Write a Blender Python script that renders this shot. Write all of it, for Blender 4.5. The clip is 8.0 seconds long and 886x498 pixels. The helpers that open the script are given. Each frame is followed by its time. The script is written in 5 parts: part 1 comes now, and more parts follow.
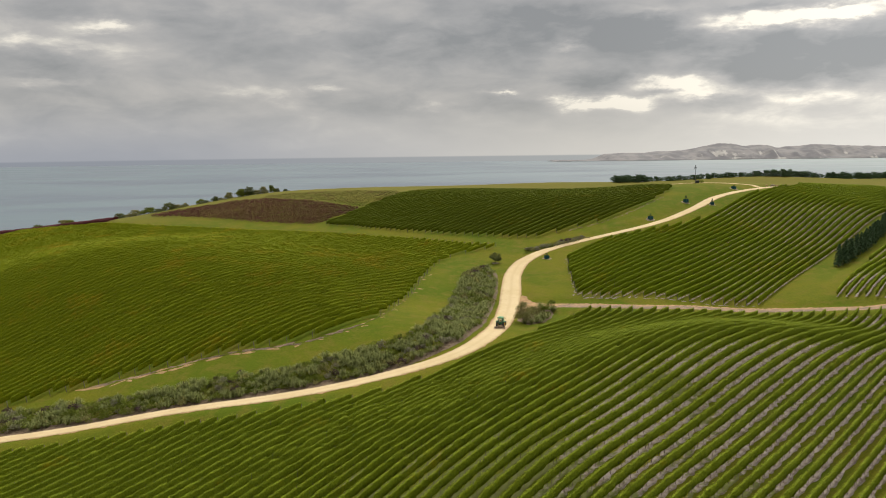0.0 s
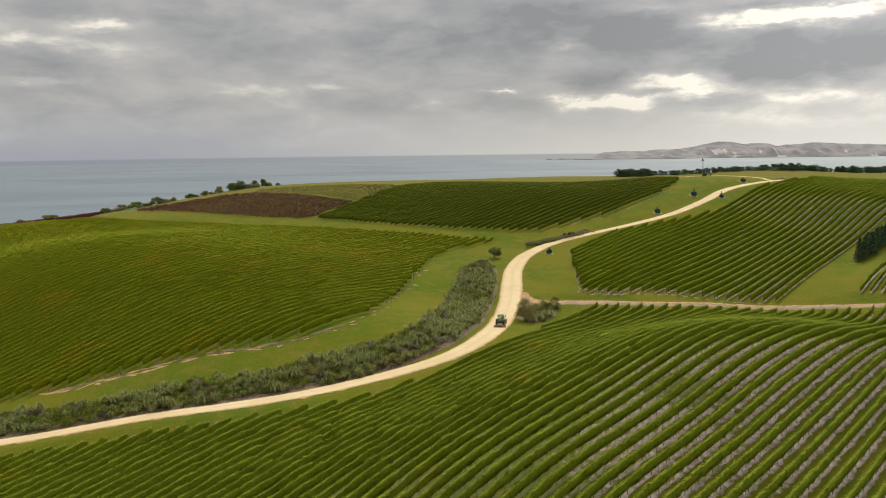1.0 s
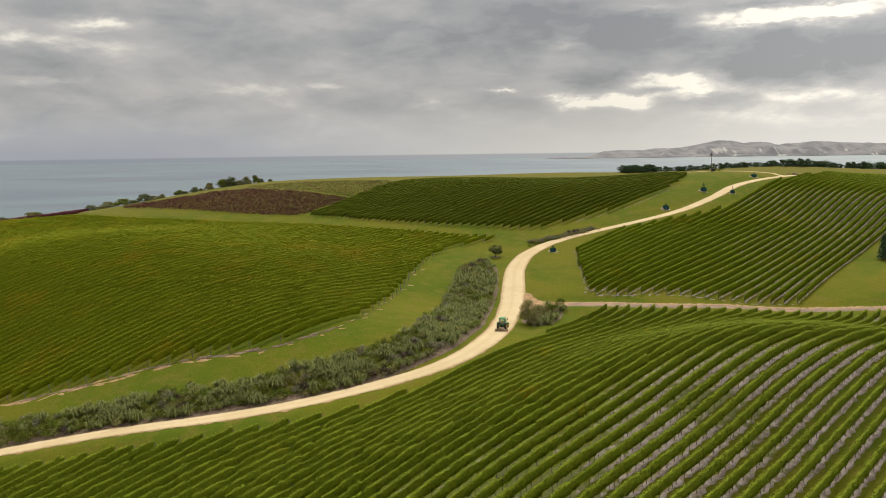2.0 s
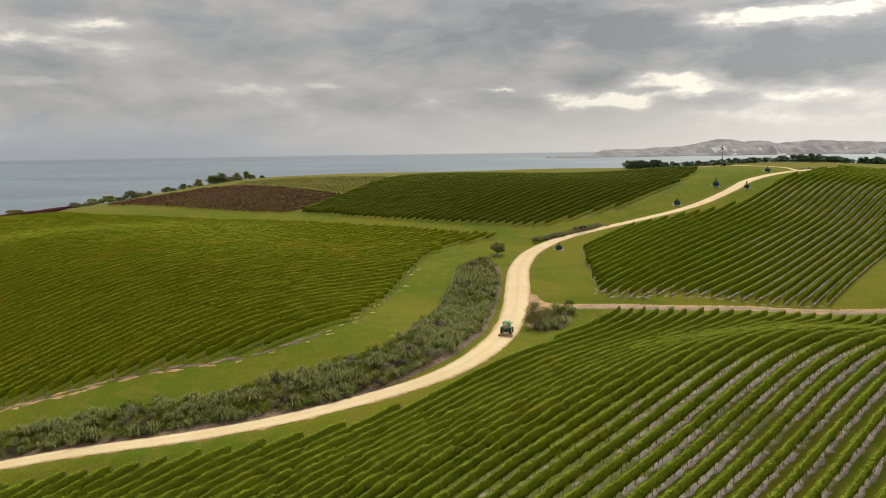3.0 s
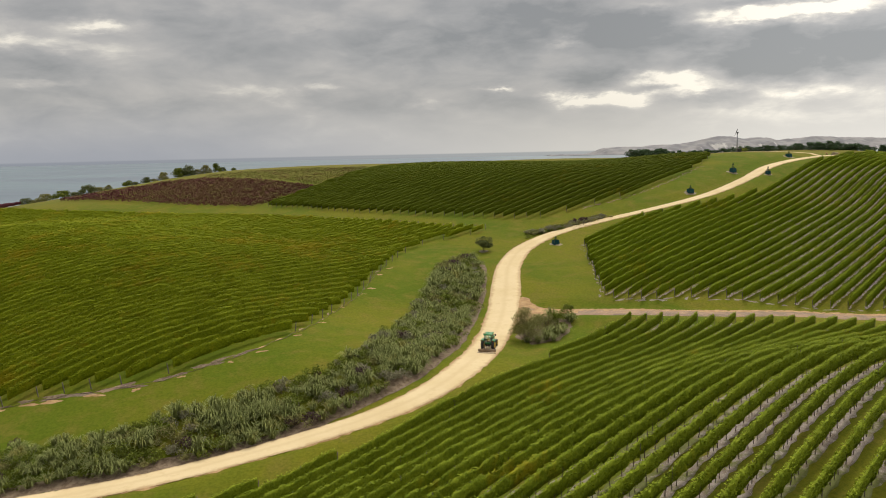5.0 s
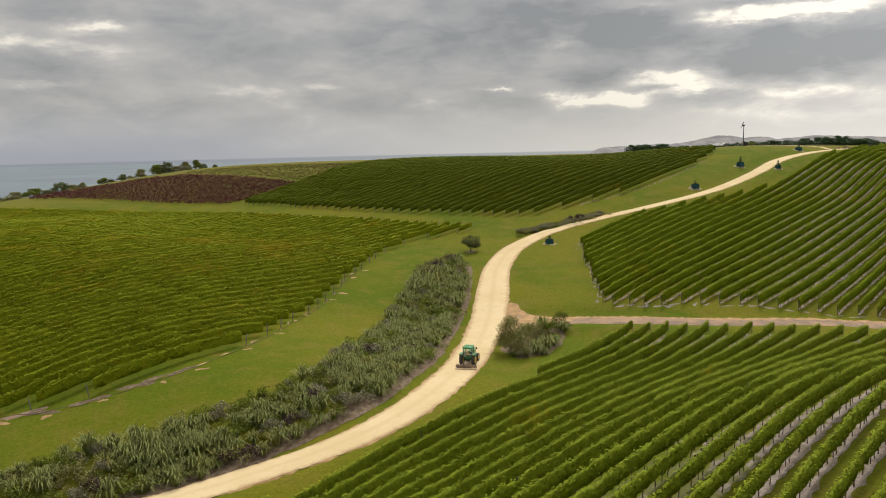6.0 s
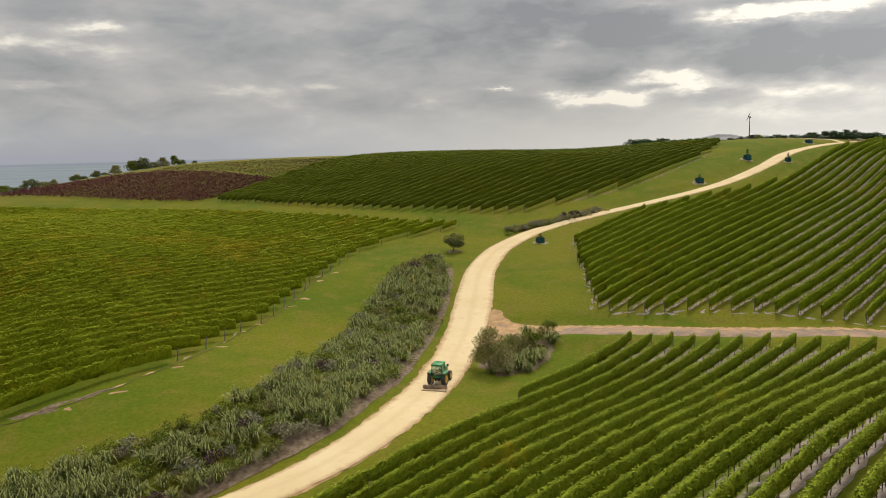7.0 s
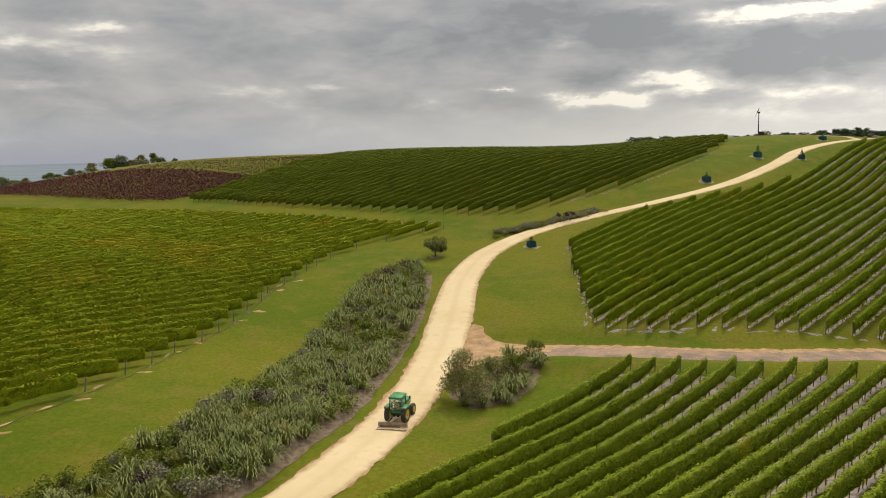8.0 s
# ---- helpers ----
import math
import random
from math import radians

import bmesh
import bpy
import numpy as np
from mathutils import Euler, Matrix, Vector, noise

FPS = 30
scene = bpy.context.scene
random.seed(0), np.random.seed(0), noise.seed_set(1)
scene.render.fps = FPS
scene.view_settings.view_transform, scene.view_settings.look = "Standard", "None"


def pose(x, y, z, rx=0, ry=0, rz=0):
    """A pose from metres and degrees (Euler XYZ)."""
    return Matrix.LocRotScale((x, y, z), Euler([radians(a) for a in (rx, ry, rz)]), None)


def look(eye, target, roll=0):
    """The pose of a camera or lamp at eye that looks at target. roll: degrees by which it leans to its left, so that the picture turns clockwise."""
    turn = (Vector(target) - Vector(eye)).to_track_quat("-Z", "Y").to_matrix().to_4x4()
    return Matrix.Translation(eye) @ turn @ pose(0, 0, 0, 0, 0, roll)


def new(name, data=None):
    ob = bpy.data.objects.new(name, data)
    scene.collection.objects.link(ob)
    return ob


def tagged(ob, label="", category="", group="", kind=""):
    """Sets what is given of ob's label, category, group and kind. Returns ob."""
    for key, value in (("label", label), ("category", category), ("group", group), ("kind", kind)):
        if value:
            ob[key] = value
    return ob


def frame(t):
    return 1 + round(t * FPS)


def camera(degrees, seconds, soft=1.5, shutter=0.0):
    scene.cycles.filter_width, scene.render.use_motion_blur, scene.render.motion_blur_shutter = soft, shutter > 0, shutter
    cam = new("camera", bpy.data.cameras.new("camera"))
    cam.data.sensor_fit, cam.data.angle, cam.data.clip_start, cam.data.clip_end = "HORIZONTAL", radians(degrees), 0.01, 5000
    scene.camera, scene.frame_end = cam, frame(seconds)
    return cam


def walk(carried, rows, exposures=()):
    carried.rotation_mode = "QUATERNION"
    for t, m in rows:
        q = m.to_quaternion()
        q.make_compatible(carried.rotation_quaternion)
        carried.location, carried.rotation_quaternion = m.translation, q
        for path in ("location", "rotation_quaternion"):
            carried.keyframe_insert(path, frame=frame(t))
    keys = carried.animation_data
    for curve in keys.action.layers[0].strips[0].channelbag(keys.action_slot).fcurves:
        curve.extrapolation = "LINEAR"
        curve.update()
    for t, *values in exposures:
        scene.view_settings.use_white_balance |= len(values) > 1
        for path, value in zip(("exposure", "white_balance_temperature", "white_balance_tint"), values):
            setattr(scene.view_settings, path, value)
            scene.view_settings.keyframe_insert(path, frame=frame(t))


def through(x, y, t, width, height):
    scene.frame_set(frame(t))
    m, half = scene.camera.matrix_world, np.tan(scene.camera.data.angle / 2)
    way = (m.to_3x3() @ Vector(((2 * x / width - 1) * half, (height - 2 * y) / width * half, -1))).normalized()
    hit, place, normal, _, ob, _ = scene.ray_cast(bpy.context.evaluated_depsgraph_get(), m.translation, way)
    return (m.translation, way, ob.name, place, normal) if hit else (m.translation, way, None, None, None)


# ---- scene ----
cam = camera(60.0, 8.0, 0.98)
PATH = [
    (0, (6.598, -9.325, 59.037), (6.556, -7.341, 58.782), -0.7),
    (0.5, (6.681, -2.837, 57.394), (6.64, -0.854, 57.137), -0.7),
    (1, (7.099, 3.579, 55.946), (7.059, 5.562, 55.688), -0.7),
    (1.5, (7.397, 9.904, 54.902), (7.358, 11.886, 54.643), -0.7),
    (3, (7.28, 30.717, 51.61), (7.244, 32.699, 51.349), -0.8),
    (3.5, (7.962, 37.763, 50.359), (7.926, 39.745, 50.097), -0.9),
    (4, (9.1, 45.248, 49.011), (9.064, 47.23, 48.748), -1.0),
    (4.5, (10.48, 52.817, 47.727), (10.444, 54.799, 47.465), -1.1),
    (6, (15.188, 75.533, 44.507), (15.153, 77.515, 44.246), -1.3),
    (6.5, (17.002, 83.112, 43.504), (16.967, 85.094, 43.242), -1.3),
    (7, (18.762, 90.338, 42.478), (18.727, 92.32, 42.216), -1.4),
    (7.5, (20.581, 97.809, 41.669), (20.541, 99.792, 41.407), -1.4),
    (8, (22.273, 104.778, 41.21), (22.233, 106.76, 40.95), -1.3),
]
walk(cam, [(t, look(eye, target, roll)) for t, eye, target, roll in PATH])

# ---- light ----
SUN_EL, SUN_AZ = 50.0, 16.0          # degrees; azimuth from +y towards +x
world = bpy.data.worlds.new("overcast_sky")
scene.world = world
world.use_nodes = True


def node(tree, kind, **values):
    n = tree.nodes.new(kind)
    for key, v in values.items():
        n.inputs[key].default_value = v
    return n


def math_node(tree, op, a, b=None, clamp=False):
    n = tree.nodes.new("ShaderNodeMath")
    n.operation, n.use_clamp = op, clamp
    for i, v in enumerate((a, b)):
        if v is None:
            continue
        if isinstance(v, (int, float)):
            n.inputs[i].default_value = v
        else:
            tree.links.new(v, n.inputs[i])
    return n.outputs[0]


def smooth(tree, v, lo, hi, to_lo=0.0, to_hi=1.0):
    n = tree.nodes.new("ShaderNodeMapRange")
    n.interpolation_type = "SMOOTHSTEP"
    for i, x in zip((1, 2, 3, 4), (lo, hi, to_lo, to_hi)):
        n.inputs[i].default_value = x
    tree.links.new(v, n.inputs[0])
    return n.outputs[0]


def mix_rgb(tree, fac, a, b, blend="MIX"):
    n = tree.nodes.new("ShaderNodeMix")
    n.data_type, n.blend_type = "RGBA", blend
    for i, v in ((0, fac), (6, a), (7, b)):
        if isinstance(v, (int, float)):
            n.inputs[i].default_value = v
        elif isinstance(v, tuple):
            n.inputs[i].default_value = (*v, 1) if len(v) == 3 else v
        else:
            tree.links.new(v, n.inputs[i])
    return n.outputs[2]


def noise_tex(tree, vec, scale, detail=4.0, rough=0.55, distort=0.0):
    n = node(tree, "ShaderNodeTexNoise", Scale=scale, Detail=detail, Roughness=rough, Distortion=distort)
    if vec is not None:
        tree.links.new(vec, n.inputs["Vector"])
    return n.outputs["Fac"]


BREAKS = [(14.9, 4.7, 3.2, 0.55, 1.2), (12.5, 3.2, 2.3, 0.42, 1.1), (16.7, 3.7, 3.4, 0.68, 0.8), (8.5, 3.2, 2.0, 0.55, 1.15), (20.4, 8.3, 5.5, 0.46, 1.0), (25.1, 8.6, 4.6, 0.55, 1.1), (25.0, 3.4, 5.5, 0.76, 0.75),
          (23.1, 2.1, 8.4, 0.93, 0.55), (8.2, 7.3, 1.3, 0.38, 0.8), (15.7, 6.2, 1.9, 0.76, 0.55), (13.7, 9.5, 2.5, 0.38, 0.6), (-24.5, 8.5, 3.2, 0.51, 1.0), (-27.5, 7.2, 5.1, 0.42, 0.55), (-28.1, 4.6, 2.1, 0.25, 0.6),
          (-10.0, 4.5, 1.4, 0.30, 0.7), (3.2, 4.2, 1.1, 0.17, 0.9), (-2.2, 3.2, 1.5, 0.34, 0.6), (-15.0, 4.3, 3.8, 0.38, 0.35), (-10.1, 9.0, 3.0, 0.55, 0.45)]
BANKS = [(23.6, 6.0, 7.2, 1.77, 1.2), (12.6, 8.2, 4.0, 1.27, 1.1), (2.1, 7.8, 7.2, 2.03, 0.75), (10.3, 4.9, 2.5, 0.84, 0.8), (-28.2, 5.8, 4.6, 0.84, 0.55), (-19.7, 8.9, 6.3, 0.68, 0.45), (3.0, 3.2, 3.4, 0.51, 0.4), (18.2, 3.0, 2.5, 0.46, 0.9),
         (-6.5, 7.3, 4.6, 1.27, 0.3), (14.4, 3.8, 1.3, 0.25, 0.8), (6.2, 9.5, 5.5, 0.93, 0.4), (-24.3, 3.3, 8.4, 1.05, 0.3), (-7.8, 3.1, 6.8, 0.59, 0.3), (-14.5, 7.0, 5.1, 0.93, 0.2), (21.0, 9.3, 3.0, 0.25, 0.5), (-28.9, 9.0, 4.6, 0.68, 0.35)]


def build_sky():
    t = world.node_tree
    t.nodes.clear()
    out = t.nodes.new("ShaderNodeOutputWorld")
    coord = t.nodes.new("ShaderNodeTexCoord")
    sep = t.nodes.new("ShaderNodeSeparateXYZ")
    t.links.new(coord.outputs["Generated"], sep.inputs[0])
    x, y, z = sep.outputs
    # cloud sheet in bearing and height, drawn out level
    az, el = math_node(t, "ARCTAN2", x, y), math_node(t, "ARCSINE", z)
    comb = t.nodes.new("ShaderNodeCombineXYZ")
    t.links.new(az, comb.inputs[0])
    t.links.new(math_node(t, "MULTIPLY", el, 2.7), comb.inputs[1])
    flat = comb.outputs[0]
    big = noise_tex(t, flat, 4.2, 5.0, 0.52, 0.3)
    mid = noise_tex(t, flat, 11.0, 6.0, 0.54, 0.35)
    cloud = math_node(t, "ADD", math_node(t, "MULTIPLY", math_node(t, "ADD", math_node(t, "MULTIPLY", big, 0.45), math_node(t, "MULTIPLY", mid, 0.55)), 0.72), 0.135)
    # torn outlines: the places of breaks and banks wander
    tear, tear2 = noise_tex(t, flat, 13.0, 5.0, 0.6), noise_tex(t, flat, 21.0, 5.0, 0.6)
    az_t = math_node(t, "ADD", az, math_node(t, "MULTIPLY", math_node(t, "SUBTRACT", tear, 0.5), 0.10))
    el_t = math_node(t, "ADD", el, math_node(t, "MULTIPLY", math_node(t, "SUBTRACT", tear2, 0.5), 0.030))
    # breaks and heavy banks in the sheet: bearing, height, half sizes in degrees, strength
    lean = None
    for a, e, wa, we, k in BREAKS + [(*b[:4], -b[4]) for b in BANKS]:
        da = math_node(t, "DIVIDE", math_node(t, "SUBTRACT", az_t, radians(a)), radians(wa))
        de = math_node(t, "DIVIDE", math_node(t, "SUBTRACT", el_t, radians(e)), radians(we))
        q = math_node(t, "ADD", math_node(t, "MULTIPLY", da, da), math_node(t, "MULTIPLY", de, de))
        g = math_node(t, "MULTIPLY", math_node(t, "EXPONENT", math_node(t, "MULTIPLY", q, -1.0)), k)
        lean = g if lean is None else math_node(t, "ADD", lean, g)
    ragged = noise_tex(t, flat, 16.0, 9.0, 0.62, 0.5)
    wisp = math_node(t, "MULTIPLY", math_node(t, "ABSOLUTE", lean), math_node(t, "SUBTRACT", ragged, 0.5))
    cloud = math_node(t, "ADD", cloud, math_node(t, "ADD", math_node(t, "MULTIPLY", lean, 0.215), math_node(t, "MULTIPLY", wisp, 0.55)))
    ramp = t.nodes.new("ShaderNodeValToRGB")
    stops = ((0.30, (0.290, 0.294, 0.296)), (0.44, (0.400, 0.394, 0.388)), (0.55, (0.515, 0.494, 0.470)), (0.62, (0.68, 0.645, 0.585)), (0.69, (1.0, 0.93, 0.80)))
    els = ramp.color_ramp.elements
    while len(els) < len(stops):
        els.new(0.5)
    for e_, (at, c) in zip(els, stops):
        e_.position, e_.color = at, (*c, 1)
    t.links.new(cloud, ramp.inputs[0])
    grey = ramp.outputs[0]
    # low haze near the horizon, bluer to the west, and the bright dome overhead
    west = smooth(t, x, -0.45, 0.25)
    haze = mix_rgb(t, west, (0.36, 0.385, 0.44), (0.70, 0.68, 0.63))
    grey = mix_rgb(t, smooth(t, z, -0.01, 0.075, 0.85, 0.0), grey, haze)
    # open sea beyond the last of the water sheet, under the true horizon
    grey = mix_rgb(t, smooth(t, z, -0.0088, -0.0066, 1.0, 0.0), grey, mix_rgb(t, smooth(t, x, -0.5, 0.3), (0.285, 0.310, 0.358), (0.41, 0.43, 0.43)))
    dome = smooth(t, z, 0.30, 0.95, 1.0, DOME)
    # unseen upper sky: brighter towards the hidden sun, dimmer behind to darken vine sides
    sunward = math_node(t, "ADD", math_node(t, "MULTIPLY", x, math.sin(radians(SUN_AZ))), math_node(t, "MULTIPLY", y, math.cos(radians(SUN_AZ))))
    sunward = math_node(t, "MULTIPLY", sunward, smooth(t, z, 0.2, 0.5, 0.0, 0.7))
    dome = math_node(t, "MULTIPLY", dome, math_node(t, "ADD", sunward, 1.0))
    # added dimming of the unseen inland sky, so the vines' near sides fall darker
    dome = math_node(t, "MULTIPLY", dome, smooth(t, y, -0.7, 0.2, 0.80, 1.0))
    # thinner cloud to the east
    dome = math_node(t, "MULTIPLY", dome, smooth(t, x, 0.12, 0.5, 1.0, 1.28))
    lit = t.nodes.new("ShaderNodeVectorMath")
    lit.operation = "SCALE"
    t.links.new(grey, lit.inputs[0])
    t.links.new(dome, lit.inputs["Scale"])
    sky = t.nodes.new("ShaderNodeTexSky")
    sky.sky_type, sky.sun_disc = "NISHITA", False
    sky.sun_elevation, sky.sun_rotation = radians(SUN_EL), radians(SUN_AZ)
    b1, b2 = t.nodes.new("ShaderNodeBackground"), t.nodes.new("ShaderNodeBackground")
    t.links.new(sky.outputs[0], b1.inputs[0])
    t.links.new(lit.outputs[0], b2.inputs[0])
    b1.inputs[1].default_value, b2.inputs[1].default_value = 0.05, 1.0
    m = t.nodes.new("ShaderNodeMixShader")
    m.inputs[0].default_value = 0.9
    t.links.new(b1.outputs[0], m.inputs[1])
    t.links.new(b2.outputs[0], m.inputs[2])
    t.links.new(m.outputs[0], out.inputs[0])


DOME = 3.35
build_sky()
sun = new("sun", bpy.data.lights.new("sun", "SUN"))
sun.data.energy, sun.data.angle, sun.data.color = 2.4, radians(11), (1.0, 0.93, 0.82)
sx, sy = math.sin(radians(SUN_AZ)), math.cos(radians(SUN_AZ))
sun.matrix_world = look((300 * sx, 300 * sy, 300 * math.tan(radians(SUN_EL))), (0, 0, 0))


# ---- materials ----
def material(name, rough=0.9, metal=0.0, spec=0.3):
    m = bpy.data.materials.new(name)
    m.use_nodes = True
    t = m.node_tree
    b = t.nodes["Principled BSDF"]
    b.inputs["Roughness"].default_value, b.inputs["Metallic"].default_value = rough, metal
    b.inputs["Specular IOR Level"].default_value = spec
    return m, t, b


def place(tree, sx=1.0, sy=1.0, sz=1.0):
    g = tree.nodes.new("ShaderNodeNewGeometry")
    n = tree.nodes.new("ShaderNodeVectorMath")
    n.operation = "MULTIPLY"
    n.inputs[1].default_value = (sx, sy, sz)
    tree.links.new(g.outputs["Position"], n.inputs[0])
    return n.outputs[0]


def bump(tree, bsdf, height, strength, distance):
    n = tree.nodes.new("ShaderNodeBump")
    n.inputs["Strength"].default_value, n.inputs["Distance"].default_value = strength, distance
    tree.links.new(height, n.inputs["Height"])
    tree.links.new(n.outputs[0], bsdf.inputs["Normal"])


def leafy(name, dark, light, turned, turn=(0.56, 0.68), through=0.10, patch=0.07, per_object=False, gloss=0.06):
    """Foliage: every leaf a shade of its own, with patches of turned leaves."""
    m, t, b = material(name, 0.75, 0.0, gloss)
    p = place(t)
    if per_object:
        own = t.nodes.new("ShaderNodeObjectInfo").outputs["Random"]
        isl = t.nodes.new("ShaderNodeNewGeometry").outputs["Random Per Island"]
        r = math_node(t, "ADD", math_node(t, "MULTIPLY", own, 0.45), math_node(t, "MULTIPLY", isl, 0.55))
    else:
        r = t.nodes.new("ShaderNodeNewGeometry").outputs["Random Per Island"]
    fine = noise_tex(t, p, 3.6, 4.0, 0.72)
    r = math_node(t, "ADD", math_node(t, "MULTIPLY", r, 0.30), math_node(t, "MULTIPLY", smooth(t, fine, 0.30, 0.68), 0.70))
    col = mix_rgb(t, r, dark, light)
    bump(t, b, fine, 0.9, 0.13)
    spots = math_node(t, "ADD", math_node(t, "MULTIPLY", noise_tex(t, p, patch, 4.0, 0.6), 0.7),
                      math_node(t, "MULTIPLY", noise_tex(t, p, 0.9, 2.0), 0.3))
    col = mix_rgb(t, math_node(t, "MULTIPLY", smooth(t, spots, turn[0], turn[1]), 0.75), col, turned)
    t.links.new(col, b.inputs["Base Color"])
    tr = t.nodes.new("ShaderNodeBsdfTranslucent")
    t.links.new(col, tr.inputs[0])
    mx = t.nodes.new("ShaderNodeMixShader")
    mx.inputs[0].default_value = through
    t.links.new(b.outputs[0], mx.inputs[1])
    t.links.new(tr.outputs[0], mx.inputs[2])
    t.links.new(mx.outputs[0], t.nodes["Material Output"].inputs[0])
    return m


def earthy(name, a, b_, fleck, scale=1.2, rough=0.95, flecks=0.62, relief=0.03, weeds=None):
    """Soil, gravel, bark: two tones, fine flecks and relief."""
    m, t, b = material(name, rough, 0.0, 0.2)
    p = place(t)
    col = mix_rgb(t, smooth(t, noise_tex(t, p, scale, 5.0, 0.62), 0.35, 0.65), a, b_)
    fine = noise_tex(t, p, scale * 9, 3.0, 0.7)
    col = mix_rgb(t, smooth(t, fine, flecks - 0.05, flecks + 0.08), col, fleck)
    if weeds:
        grown = math_node(t, "ADD", math_node(t, "MULTIPLY", noise_tex(t, p, 0.055, 3.0, 0.6), 0.6), math_node(t, "MULTIPLY", noise_tex(t, p, 0.7, 4.0, 0.65), 0.4))
        # the weeds close over the strips towards the western, deeper soil
        sep = t.nodes.new("ShaderNodeSeparateXYZ")
        t.links.new(p, sep.inputs[0])
        grown = math_node(t, "ADD", grown, smooth(t, sep.outputs[0], -5.0, 70.0, 0.12, -0.05))
        col = mix_rgb(t, math_node(t, "MULTIPLY", smooth(t, grown, 0.50, 0.58), 0.85), col, weeds)
    t.links.new(col, b.inputs["Base Color"])
    bump(t, b, fine, 0.6, relief)
    return m


def plain(name, colour, rough=0.5, metal=0.0, wear=0.15, scale=6.0, spec=0.4):
    """Paint, metal, rubber, plastic: one colour, dulled and soiled unevenly."""
    m, t, b = material(name, rough, metal, spec)
    p = place(t)
    n = noise_tex(t, p, scale, 5.0, 0.6)
    dull = tuple(c * (1 - wear) + 0.12 * wear for c in colour)
    t.links.new(mix_rgb(t, smooth(t, n, 0.4, 0.7), colour, dull), b.inputs["Base Color"])
    t.links.new(smooth(t, n, 0.3, 0.7, max(rough - 0.12, 0.02), min(rough + 0.15, 1)), b.inputs["Roughness"])
    return m


def grass_material():
    m, t, b = material("mown_grass", 0.95, 0.0, 0.04)
    p = place(t)
    large = noise_tex(t, p, 0.035, 5.0, 0.6, 0.6)
    mid = noise_tex(t, p, 0.28, 5.0, 0.62, 0.4)
    fine = noise_tex(t, p, 2.6, 6.0, 0.72)
    col = mix_rgb(t, smooth(t, large, 0.35, 0.65), (0.088, 0.120, 0.009), (0.150, 0.142, 0.013))
    col = mix_rgb(t, math_node(t, "MULTIPLY", smooth(t, mid, 0.45, 0.70), 0.7), col, (0.172, 0.136, 0.026))
    col = mix_rgb(t, math_node(t, "MULTIPLY", smooth(t, fine, 0.35, 0.7), 0.55), col, (0.050, 0.074, 0.005))
    # the crest above the coast is dry
    sep = t.nodes.new("ShaderNodeSeparateXYZ")
    t.links.new(p, sep.inputs[0])
    dry = smooth(t, math_node(t, "ADD", sep.outputs[1], math_node(t, "MULTIPLY", mid, 30.0)), 335.0, 385.0)
    col = mix_rgb(t, math_node(t, "MULTIPLY", dry, 0.7), col, (0.158, 0.138, 0.034))
    t.links.new(col, b.inputs["Base Color"])
    bump(t, b, fine, 0.7, 0.10)
    return m


def gravel_material():
    m, t, b = material("limestone_gravel", 0.95, 0.0, 0.15)
    p = place(t)
    large = noise_tex(t, p, 0.12, 4.0, 0.6)
    mid = noise_tex(t, p, 0.9, 5.0, 0.65)
    fine = noise_tex(t, p, 9.0, 3.0, 0.7)
    col = mix_rgb(t, smooth(t, large, 0.3, 0.7), (0.545, 0.424, 0.232), (0.608, 0.489, 0.288))
    col = mix_rgb(t, math_node(t, "MULTIPLY", smooth(t, mid, 0.52, 0.72), 0.45), col, (0.465, 0.336, 0.176))
    col = mix_rgb(t, math_node(t, "MULTIPLY", smooth(t, fine, 0.5, 0.75), 0.3), col, (0.640, 0.545, 0.368))
    # wheel tracks worn pale and fine, loose tan stone between and at the edges
    u = t.nodes.new("ShaderNodeAttribute")
    u.attribute_name = "across"
    off = math_node(t, "ADD", math_node(t, "ABSOLUTE", u.outputs["Fac"]), math_node(t, "MULTIPLY", math_node(t, "SUBTRACT", mid, 0.5), 0.5))
    col = mix_rgb(t, math_node(t, "MULTIPLY", smooth(t, off, 0.72, 1.0), 0.8), col, (0.400, 0.272, 0.144))
    middle = math_node(t, "MULTIPLY", smooth(t, off, 0.0, 0.28, 1.0, 0.0), 0.35)
    col = mix_rgb(t, middle, col, (0.480, 0.352, 0.192))
    t.links.new(col, b.inputs["Base Color"])
    bump(t, b, fine, 0.5, 0.03)
    return m


def sea_material():
    m, t, b = material("sea_water", 0.22, 0.0, 0.5)
    p = place(t, 1.0, 2.2, 1.0)
    large = noise_tex(t, p, 0.0016, 4.0, 0.6, 0.5)
    col = mix_rgb(t, smooth(t, large, 0.35, 0.65), (0.085, 0.115, 0.150), (0.120, 0.165, 0.185))
    # shallower, chalky water towards the bay
    sep = t.nodes.new("ShaderNodeSeparateXYZ")
    t.links.new(place(t), sep.inputs[0])
    col = mix_rgb(t, math_node(t, "MULTIPLY", smooth(t, sep.outputs[0], 100.0, 2200.0), 0.75), col, (0.275, 0.330, 0.312))
    t.links.new(col, b.inputs["Base Color"])
    b.inputs["IOR"].default_value = 1.33
    t.links.new(smooth(t, large, 0.35, 0.65, 0.34, 0.46), b.inputs["Roughness"])
    return m


